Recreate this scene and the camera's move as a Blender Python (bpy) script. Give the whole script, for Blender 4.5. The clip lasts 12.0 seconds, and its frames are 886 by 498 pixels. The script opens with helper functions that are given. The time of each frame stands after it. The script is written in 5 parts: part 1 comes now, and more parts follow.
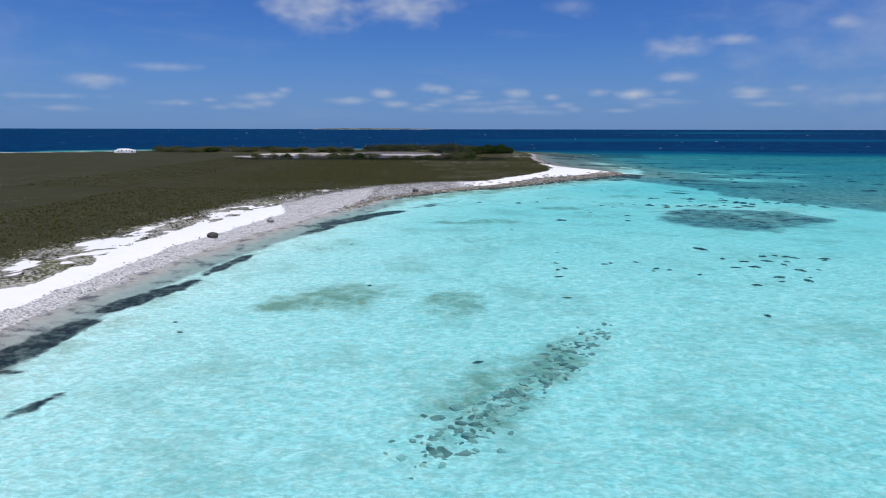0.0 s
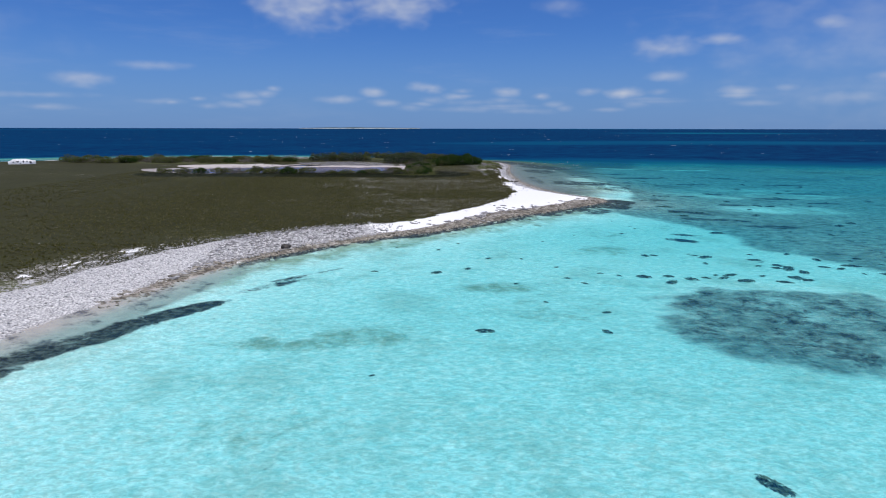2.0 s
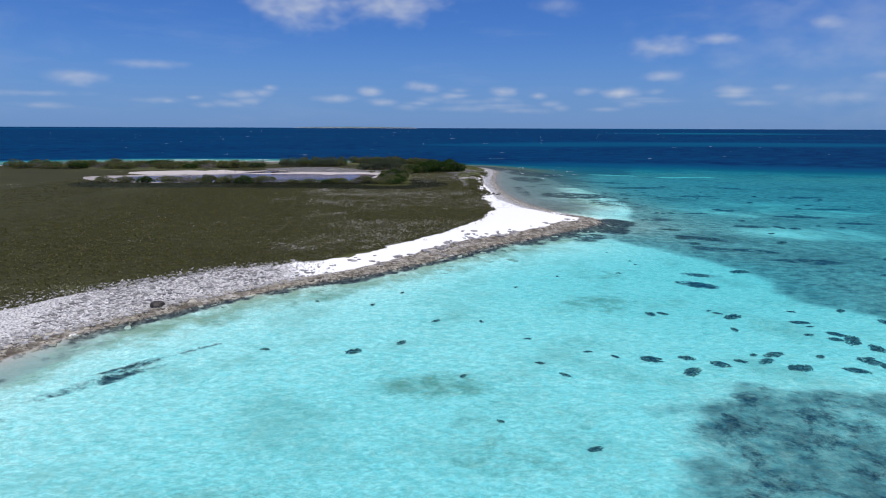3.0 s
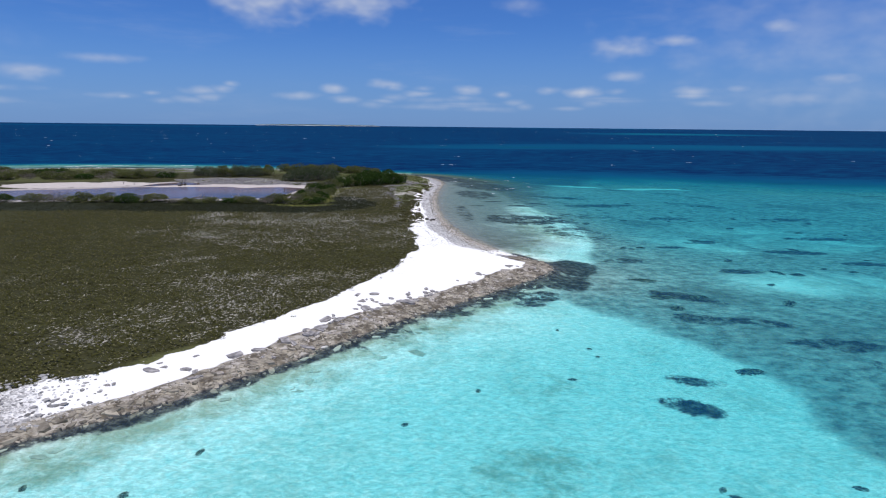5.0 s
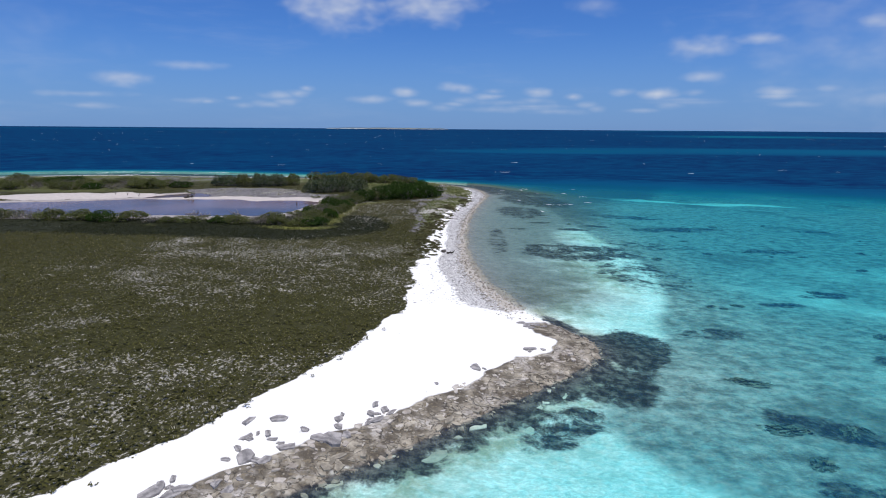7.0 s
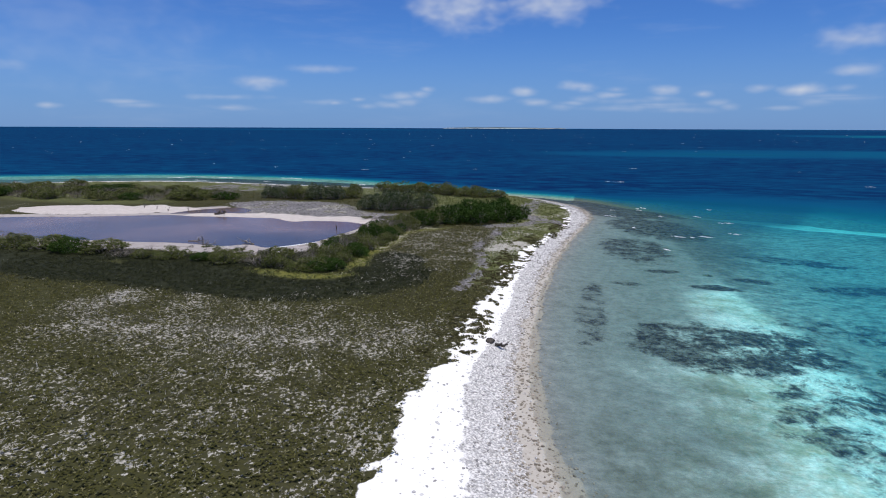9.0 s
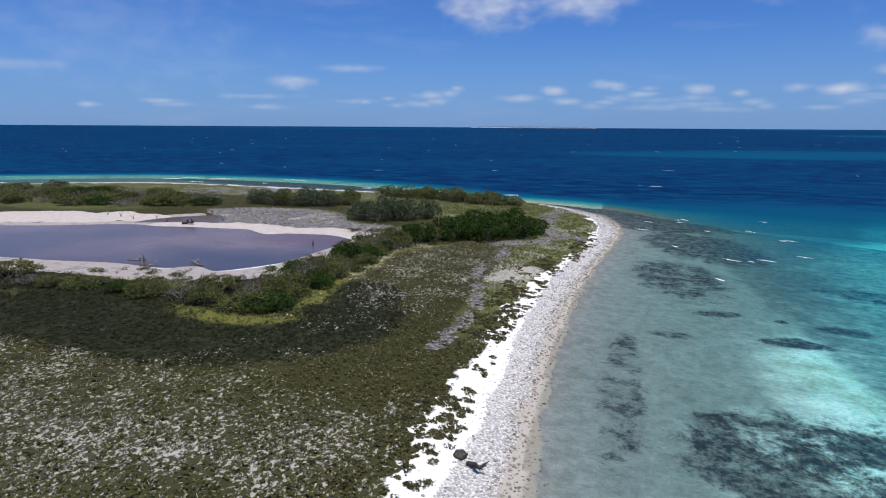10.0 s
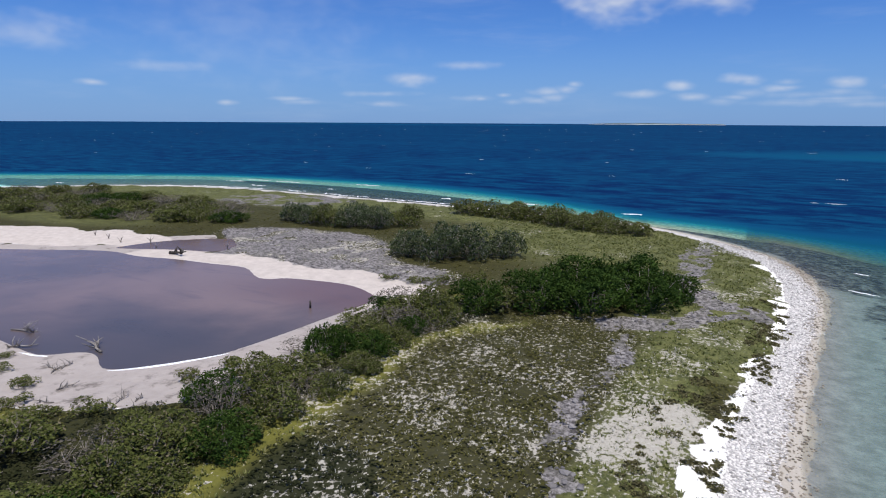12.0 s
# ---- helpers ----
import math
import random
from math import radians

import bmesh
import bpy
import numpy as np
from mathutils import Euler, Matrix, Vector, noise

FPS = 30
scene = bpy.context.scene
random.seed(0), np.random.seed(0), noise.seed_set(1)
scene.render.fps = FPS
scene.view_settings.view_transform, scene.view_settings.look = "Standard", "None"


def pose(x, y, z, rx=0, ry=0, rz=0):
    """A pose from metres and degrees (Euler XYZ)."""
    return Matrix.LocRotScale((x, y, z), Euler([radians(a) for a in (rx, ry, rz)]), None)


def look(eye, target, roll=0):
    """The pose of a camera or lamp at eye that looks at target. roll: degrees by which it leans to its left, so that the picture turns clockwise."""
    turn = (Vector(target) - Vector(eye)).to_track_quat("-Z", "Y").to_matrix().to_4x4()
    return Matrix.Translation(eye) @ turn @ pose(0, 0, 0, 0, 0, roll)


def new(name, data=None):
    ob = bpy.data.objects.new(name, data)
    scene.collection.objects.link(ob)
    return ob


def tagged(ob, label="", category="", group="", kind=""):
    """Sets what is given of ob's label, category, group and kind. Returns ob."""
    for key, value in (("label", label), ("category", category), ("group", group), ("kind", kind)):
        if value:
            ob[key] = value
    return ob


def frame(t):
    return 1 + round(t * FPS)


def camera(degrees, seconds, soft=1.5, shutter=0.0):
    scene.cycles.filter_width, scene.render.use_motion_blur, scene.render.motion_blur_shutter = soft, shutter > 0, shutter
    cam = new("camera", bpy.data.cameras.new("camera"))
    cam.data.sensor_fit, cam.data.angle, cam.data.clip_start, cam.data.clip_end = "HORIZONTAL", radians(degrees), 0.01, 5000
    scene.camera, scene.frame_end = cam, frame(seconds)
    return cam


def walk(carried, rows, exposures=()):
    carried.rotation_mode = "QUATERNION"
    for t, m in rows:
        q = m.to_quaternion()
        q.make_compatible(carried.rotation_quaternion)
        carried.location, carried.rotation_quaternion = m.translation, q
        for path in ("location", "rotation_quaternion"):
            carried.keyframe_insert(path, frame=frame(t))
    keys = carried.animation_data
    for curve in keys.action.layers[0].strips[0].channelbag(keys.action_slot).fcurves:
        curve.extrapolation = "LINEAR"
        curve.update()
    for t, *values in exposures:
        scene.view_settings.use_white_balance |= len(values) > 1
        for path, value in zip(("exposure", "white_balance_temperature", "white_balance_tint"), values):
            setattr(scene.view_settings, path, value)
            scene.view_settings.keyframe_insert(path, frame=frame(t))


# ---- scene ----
cam = camera(72.0, 12.0, soft=1.1)
PATH = [
    (0, (0.178, -0.225, 11.357), (0.138, 1.736, 10.967), 0.1),
    (0.5, (2.88, 9.425, 12.08), (2.849, 11.386, 11.689), 0.1),
    (1, (5.814, 19.022, 12.655), (5.789, 20.983, 12.264), 0.1),
    (1.5, (8.574, 28.459, 13.303), (8.557, 30.42, 12.912), 0.1),
    (2, (11.451, 38.365, 13.967), (11.442, 40.326, 13.574), 0.1),
    (2.5, (14.294, 48.06, 14.604), (14.29, 50.021, 14.209), 0.1),
    (3, (16.865, 58.009, 15.098), (16.866, 59.97, 14.703), 0.2),
    (4.8, (24.343, 82.262, 17.338), (24.459, 84.218, 16.94), 0.6),
    (5, (24.491, 83.056, 17.309), (24.607, 85.012, 16.909), 0.6),
    (5.5, (25.696, 86.149, 17.624), (25.798, 88.106, 17.227), 0.7),
    (6, (27.523, 92.684, 17.613), (27.607, 94.642, 17.219), 0.6),
    (6.5, (29.851, 100.698, 17.527), (29.889, 102.659, 17.133), 0.5),
    (7, (32.357, 109.2, 17.506), (32.253, 111.158, 17.113), 0.4),
    (7.2, (33.186, 112.164, 17.478), (33.063, 114.122, 17.085), 0.3),
    (8.8, (35.646, 141.065, 17.885), (35.183, 142.97, 17.49), 0.1),
    (9, (35.617, 144.977, 17.834), (35.147, 146.881, 17.438), 0.2),
    (9.5, (35.533, 154.73, 17.542), (35.055, 156.631, 17.145), 0.3),
    (10, (35.346, 164.105, 17.365), (34.787, 165.984, 16.966), 0.3),
    (10.5, (34.736, 173.266, 16.983), (33.904, 175.041, 16.584), 0.2),
    (11, (32.938, 182.102, 16.809), (32.057, 183.852, 16.406), 0.2),
    (11.5, (30.368, 190.758, 16.636), (29.474, 192.502, 16.233), 0.2),
    (12, (27.957, 199.119, 17.067), (27.066, 200.862, 16.656), 0.3),
]
walk(cam, [(t, look(eye, target, roll)) for t, eye, target, roll in PATH],
     exposures=[(0, -0.22, 6250, 12), (2.5, -0.12, 6280, 12), (5.5, -0.04, 6320, 11.5), (6.5, 0.0, 6340, 11), (9.5, 0.06, 6450, 10.5), (12, 0.22, 6650, 10)])

# ---- world and sun ----
SUN_AZ, SUN_EL = 128.0, 74.0
world = bpy.data.worlds.new("world")
scene.world = world
world.use_nodes = True


class Nodes:
    """Short hands for node trees."""

    def __init__(self, tree):
        self.t = tree

    def node(self, kind, ins=None):
        n = self.t.nodes.new(kind)
        for k, v in (ins or {}).items():
            self.put(n.inputs[k], v)
        return n

    def put(self, socket, v):
        if isinstance(v, bpy.types.NodeSocket):
            self.t.links.new(v, socket)
        elif isinstance(v, (tuple, list)) and len(v) == 3 and socket.type == "RGBA":
            socket.default_value = (*v, 1)
        else:
            socket.default_value = v

    def math(self, op, a, b=0.0):
        n = self.t.nodes.new("ShaderNodeMath")
        n.operation = op
        self.put(n.inputs[0], a), self.put(n.inputs[1], b)
        return n.outputs[0]

    def vec(self, op, a, b=(0, 0, 0)):
        n = self.t.nodes.new("ShaderNodeVectorMath")
        n.operation = op
        self.put(n.inputs[0], a), self.put(n.inputs[1], b)
        return n.outputs["Value" if op in ("LENGTH", "DISTANCE", "DOT_PRODUCT") else "Vector"]

    def mix(self, fac, a, b, blend="MIX"):
        n = self.t.nodes.new("ShaderNodeMix")
        n.data_type, n.blend_type = "RGBA", blend
        for i, v in ((0, fac), (6, a), (7, b)):
            self.put(n.inputs[i], v)
        return n.outputs[2]

    def noise(self, vec, scale, detail=3.0, rough=0.55, distort=0.0):
        return self.node("ShaderNodeTexNoise", {"Vector": vec, "Scale": scale, "Detail": detail, "Roughness": rough, "Distortion": distort}).outputs[0]

    def step(self, v, lo, hi, a=0.0, b=1.0):
        n = self.node("ShaderNodeMapRange", {0: v, 1: lo, 2: hi, 3: a, 4: b})
        n.interpolation_type = "SMOOTHSTEP"
        return n.outputs[0]

    def line(self, v, lo, hi, a=0.0, b=1.0):
        return self.node("ShaderNodeMapRange", {0: v, 1: lo, 2: hi, 3: a, 4: b}).outputs[0]

    def attr(self, name):
        n = self.node("ShaderNodeAttribute")
        n.attribute_name = name
        return n.outputs["Fac"]

    def bump(self, height, strength, distance=0.1, normal=None):
        ins = {"Height": height, "Strength": strength, "Distance": distance}
        if normal is not None:
            ins["Normal"] = normal
        return self.node("ShaderNodeBump", ins).outputs[0]


# fair-weather clouds: azimuth and elevation in degrees, half width, half height, density
HIGH_CLOUDS = [
    (-12.4, 9.9, 5.2, 2.1, .95), (-4.2, 10.4, 4.8, 1.9, .95), (-30.3, 3.8, 3.0, .75, .95), (-24.8, 4.9, 3.2, .5, .6), (18.8, 6.5, 3.6, 1.1, .85), (23.2, 7.1, 2.6, .6, .8),
    (31.0, 7.9, 2.2, .8, .7), (19.2, 4.3, 1.8, .5, .6), (35.0, 3.8, 2.4, .7, .8), (-1.8, 3.5, 2.0, .5, .85), (-50.5, 4.4, 5.0, .6, .35), (-61.0, 6.5, 6.0, 1.6, .45), (10.2, 10.3, 2.4, 1.0, .35),
]
LOW_CLOUDS = [
    (15.7, 2.9, 2.2, .55, .95), (24.8, 3.0, 1.8, .5, .75), (32.6, 2.2, 3.0, .8, .5), (5.4, 3.1, 1.5, .5, .8), (8.5, 2.7, 1.0, .45, .95), (-6.5, 3.1, 1.4, .5, .7), (1.0, 2.7, 1.6, .4, .7),
    (-10.2, 2.4, 2.6, .45, .6), (-5.6, 2.1, 2.0, .4, .6), (-17.0, 2.1, 1.8, .5, .55), (-23.7, 2.0, .8, .25, .5), (-39.5, 1.6, 2.2, .35, .4), (-46.2, 1.5, 1.2, .3, .7),
    (-56.2, 2.9, 1.3, .35, .8), (2.7, 2.2, 1.8, .4, .55), (-32.8, 1.5, 2.2, .35, .7),
]
stray = random.Random(6)
FAINT_CLOUDS = [(stray.uniform(-60, 38), stray.uniform(1.1, 2.7), stray.uniform(2.0, 5.0), stray.uniform(.22, .4), stray.uniform(.3, .5)) for _ in range(12)]
FAINT_CLOUDS += [(stray.uniform(-22, 30), stray.uniform(1.5, 3.3), stray.uniform(.8, 2.0), stray.uniform(.25, .5), stray.uniform(.35, .6)) for _ in range(22)]
FAINT_CLOUDS += [(36, 7.5, 17, 8, .30), (-44, 8, 14, 7, .16)]
CLOUDS = HIGH_CLOUDS + LOW_CLOUDS + FAINT_CLOUDS
w = Nodes(world.node_tree)
world.node_tree.nodes.clear()
sky = w.node("ShaderNodeTexSky")
sky.sky_type, sky.sun_disc, sky.sun_elevation, sky.sun_rotation = "NISHITA", False, radians(SUN_EL), radians(SUN_AZ)
sky.altitude, sky.air_density, sky.dust_density, sky.ozone_density = 0.0, 1.0, 0.25, 4.0
way = w.node("ShaderNodeTexCoord").outputs["Generated"]
xyz = w.node("ShaderNodeSeparateXYZ", {0: way})
azim = w.math("ARCTAN2", xyz.outputs[0], xyz.outputs[1])
elev = w.math("ARCSINE", xyz.outputs[2])
DEG = 180 / math.pi
plane = w.node("ShaderNodeCombineXYZ", {0: w.math("MULTIPLY", azim, DEG), 1: w.math("MULTIPLY", elev, DEG)}).outputs[0]
stretched = w.vec("MULTIPLY", plane, (0.7, 1.2, 1.0))
ragged = w.math("SUBTRACT", w.noise(stretched, 0.5, 2.5, 0.45, 0.15), 0.5)
puffs = w.math("SUBTRACT", w.noise(stretched, 1.3, 1.5, 0.45), 0.5)
ragged = w.math("ADD", w.math("MULTIPLY", ragged, 1.5), w.math("MULTIPLY", puffs, 0.35))
cover = None
for az, el, half_w, half_h, dense in CLOUDS:
    d = w.vec("LENGTH", w.vec("MULTIPLY", w.vec("SUBTRACT", plane, (az, el, 0)), (1 / half_w, 1 / half_h, 0)))
    body = w.math("SUBTRACT", 0.95, d)
    body = w.math("MULTIPLY", w.step(w.math("ADD", body, ragged), -0.2, 1.3), dense)
    near = w.step(d, 1.9, 1.1)
    body = w.math("MULTIPLY", body, near)
    cover = body if cover is None else w.math("MAXIMUM", cover, body)
# faint streaks of thin cloud over all of the sky
veil = w.math("MULTIPLY", w.step(w.noise(w.vec("MULTIPLY", plane, (0.06, 0.35, 1)), 1.0, 5.0, 0.6), 0.5, 0.8), w.step(elev, 0.0, 0.08, 0.1, 0.16))
cover = w.math("MAXIMUM", cover, veil)
SKY = 0.078
tone = w.mix(1.0, sky.outputs[0], (0.375, 0.68, 1.27), "MULTIPLY")
low = w.step(elev, 0.0, 0.16, 1.0, 0.0)
tone = w.mix(w.math("MULTIPLY", low, 0.62), tone, (2.2, 4.0, 8.1))
white = w.mix(w.step(ragged, -0.5, 0.5), (6.0, 6.8, 8.6), (8.2, 8.6, 9.3))
tone = w.mix(w.math("MULTIPLY", cover, 0.82), tone, white)
back = w.node("ShaderNodeBackground", {"Color": tone, "Strength": SKY})
w.node("ShaderNodeOutputWorld", {0: back.outputs[0]})

lamp = bpy.data.lights.new("sun", "SUN")
lamp.energy, lamp.angle, lamp.color = 4.2, radians(0.53), (1.0, 0.965, 0.91)
sun = new("sun", lamp)
ce = math.cos(radians(SUN_EL))
sun.matrix_world = look((200 * ce * math.sin(radians(SUN_AZ)), 200 * ce * math.cos(radians(SUN_AZ)), 200 * math.sin(radians(SUN_EL))), (0, 0, 0))

# ---- plan of the island ----


def smooth(v, lo, hi):
    u = np.clip((v - lo) / (hi - lo), 0, 1)
    return u * u * (3 - 2 * u)


def spline(pts, steps=4, closed=True):
    """A rounded line through the points."""
    p = np.array(pts, float)
    out = []
    n = len(p)
    for i in range(n if closed else n - 1):
        a, b, c, d = (p[(i + k) % n] if closed else p[min(max(i + k, 0), n - 1)] for k in (-1, 0, 1, 2))
        for s in np.arange(steps) / steps:
            out.append(0.5 * (2 * b + (c - a) * s + (2 * a - 5 * b + 4 * c - d) * s * s + (3 * b - a - 3 * c + d) * s ** 3))
    if not closed:
        out.append(p[-1])
    return np.array(out)


def line_distance(x, y, line, closed):
    """Distance to a line, and the place along it (in metres) that is nearest."""
    best, along, run = np.full(x.shape, 1e18), np.zeros(x.shape), 0.0
    n = len(line)
    for i in range(n if closed else n - 1):
        (ax, ay), (bx, by) = line[i], line[(i + 1) % n]
        dx, dy = bx - ax, by - ay
        ll = math.hypot(dx, dy)
        u = np.clip(((x - ax) * dx + (y - ay) * dy) / (ll * ll), 0, 1)
        d = (x - ax - u * dx) ** 2 + (y - ay - u * dy) ** 2
        less = d < best
        best, along = np.where(less, d, best), np.where(less, run + u * ll, along)
        run += ll
    return np.sqrt(best), along


def inside(x, y, poly):
    hit = np.zeros(x.shape, bool)
    for (ax, ay), (bx, by) in zip(poly, np.roll(poly, -1, axis=0)):
        if ay != by:
            hit ^= ((ay > y) != (by > y)) & (x < (bx - ax) * (y - ay) / (by - ay) + ax)
    return hit


def area_distance(x, y, poly):
    """Signed distance to an area's edge, positive within."""
    d, along = line_distance(x, y, poly, True)
    return np.where(inside(x, y, poly), d, -d), along


SHORE = spline([(-24, 5), (-24.3, 25), (-24.5, 41), (-22, 58), (-18.5, 72), (-15, 86), (-11.2, 98.4), (-6, 106), (0, 112.6), (4.4, 116.3), (9, 119.5), (13.9, 124.5),
                (18.8, 130), (24, 136), (28.4, 140), (33, 144.8), (38.6, 150.6), (41.5, 154), (42, 157.4), (40.4, 160.6), (37.5, 166), (34.4, 174), (32.3, 183),
                (31, 195), (30.6, 210), (31, 226), (32.4, 243), (34.3, 259), (35, 270), (33.5, 281), (29, 290), (23, 297), (14, 303.5), (2, 308),
                (-22, 311), (-46, 312), (-70, 314), (-95, 313), (-118, 304), (-142, 285), (-172, 268), (-260, 228), (-300, 120), (-260, -70), (-24, -70)])
VEG = spline([(-30.4, 15), (-29.7, 42), (-29.2, 52), (-27.2, 66), (-24, 81), (-20.5, 96), (-17, 104), (-12.5, 109.6), (-6.9, 115.8), (0.6, 120.6), (6.4, 124), (11.4, 131.4),
              (15.7, 138), (19.9, 145.4), (22.5, 151.8), (25, 160), (25.5, 169), (25.0, 180), (25.2, 190), (25.7, 198), (25.4, 210), (26, 225), (28, 240), (30, 250), (31, 264), (29.4, 278),
              (25, 286), (19, 292), (10, 298), (-22, 303), (-46, 304), (-70, 306), (-92, 305), (-113, 297), (-137, 278), (-165, 258), (-250, 220),
              (-288, 115), (-252, -60), (-35, -60)])
DEEP = spline([(900, 120), (300, 238), (175, 257), (135, 267), (105, 276), (76, 284), (54, 292), (40, 302), (24, 310), (7, 315), (-14, 328), (-50, 340), (-90, 343), (-125, 338),
               (-160, 322), (-200, 300), (-270, 262), (-900, 100)], closed=False)
POND = spline([(-75, 238), (-60, 243), (-47, 248.8), (-40, 248.8), (-34.8, 249.8), (-29, 250.2), (-23.5, 250.6), (-18.6, 247.8), (-16.2, 249.2), (-9.1, 250.1), (-4.6, 248.4), (-2.4, 246), (-3, 240),
               (-4, 232), (-5.5, 227), (-10, 222.6), (-14, 224), (-17, 222), (-25, 222.5), (-32, 221.5), (-45, 220.5), (-58, 218.5), (-70, 223), (-77, 231)])
LAGOON = spline([(-47.5, 249), (-47.5, 253), (-45, 258), (-39, 262.5), (-34, 260), (-32.4, 256), (-33, 253.6), (-38, 252.3), (-43.5, 250)])
POND_Z = 0.34
REEF = spline([(39, 147), (42.8, 137), (46.6, 129), (50.5, 122), (49.6, 116), (52, 108), (58, 98), (72, 84), (130, 62), (400, 40), (420, 225), (175, 260), (120, 269),
               (75, 278), (58, 290), (48, 285), (47, 250), (51, 215), (54, 190), (52, 178), (49, 169), (47, 160)])
PATCH = spline([(28, 87.6), (31.6, 93), (37, 94.4), (44, 93.4), (51, 88.6), (53, 81), (45, 76.5), (38, 72), (31, 75.5), (27, 79.5)])
BELT = spline([(-64, 210), (-50, 210.5), (-30, 208.5), (-16, 209), (-2, 208), (5, 207.3), (8, 210.5), (6.4, 218), (6.5, 230), (6, 238), (11, 244.5), (6, 249), (0, 247),
               (-2.6, 240), (-3, 231), (-3.4, 222), (-7, 215.5), (-18, 214.5), (-27, 217), (-45, 218), (-62, 216)])
GRAVEL = spline([(-43, 266), (-34, 257), (-33, 251), (-28, 247), (-18, 246.5), (-8, 248), (-2, 249.4), (1, 256), (-9, 259), (-18, 269), (-30, 271)])
TRACK = spline([(22.4, 206), (23, 214), (21.8, 222), (20, 228), (19.9, 232), (20.8, 240), (20.2, 245), (22.4, 249)], closed=False)
GRAVEL_BAR = spline([(19, 247.6), (23.2, 250.2), (27, 255.4), (30.2, 256.8), (26, 257.6), (22.9, 263), (22.6, 272), (22.6, 283)], closed=False)
NOISE_CELLS = np.random.RandomState(4).rand(256, 256)


def lumps(x, y, size, octaves=3):
    """Smooth value noise from 0 to 1."""
    total, weight, out = 0.0, 1.0, np.zeros(np.shape(x))
    for _ in range(octaves):
        u, v = np.asarray(x) / size + 11.3, np.asarray(y) / size + 7.7
        i, j = np.floor(u).astype(int), np.floor(v).astype(int)
        fu, fv = smooth(u - i, 0, 1), smooth(v - j, 0, 1)
        c = lambda a, b: NOISE_CELLS[(i + a) % 256, (j + b) % 256]
        out += weight * ((c(0, 0) * (1 - fu) + c(1, 0) * fu) * (1 - fv) + (c(0, 1) * (1 - fu) + c(1, 1) * fu) * fv)
        total += weight
        weight, size = weight * 0.5, size * 0.47
    return out / total


def spot(x, y, cx, cy, rx, ry, turn=0.0):
    """1 at the middle of an oval patch, 0 at its rim and beyond."""
    c, s = math.cos(radians(turn)), math.sin(radians(turn))
    u, v = ((x - cx) * c + (y - cy) * s) / rx, (-(x - cx) * s + (y - cy) * c) / ry
    return np.clip(1 - np.sqrt(u * u + v * v), 0, 1)


ARC_OF = lambda px, py: float(line_distance(np.array([px]), np.array([py]), SHORE, True)[1][0])
ARC_ROCK, ARC_BEACH, ARC_TIP, ARC_EAST, ARC_BEND, ARC_NORTH = (ARC_OF(*p) for p in ((-14, 90), (3, 114), (44, 159), (37, 167), (34, 262), (14, 303)))


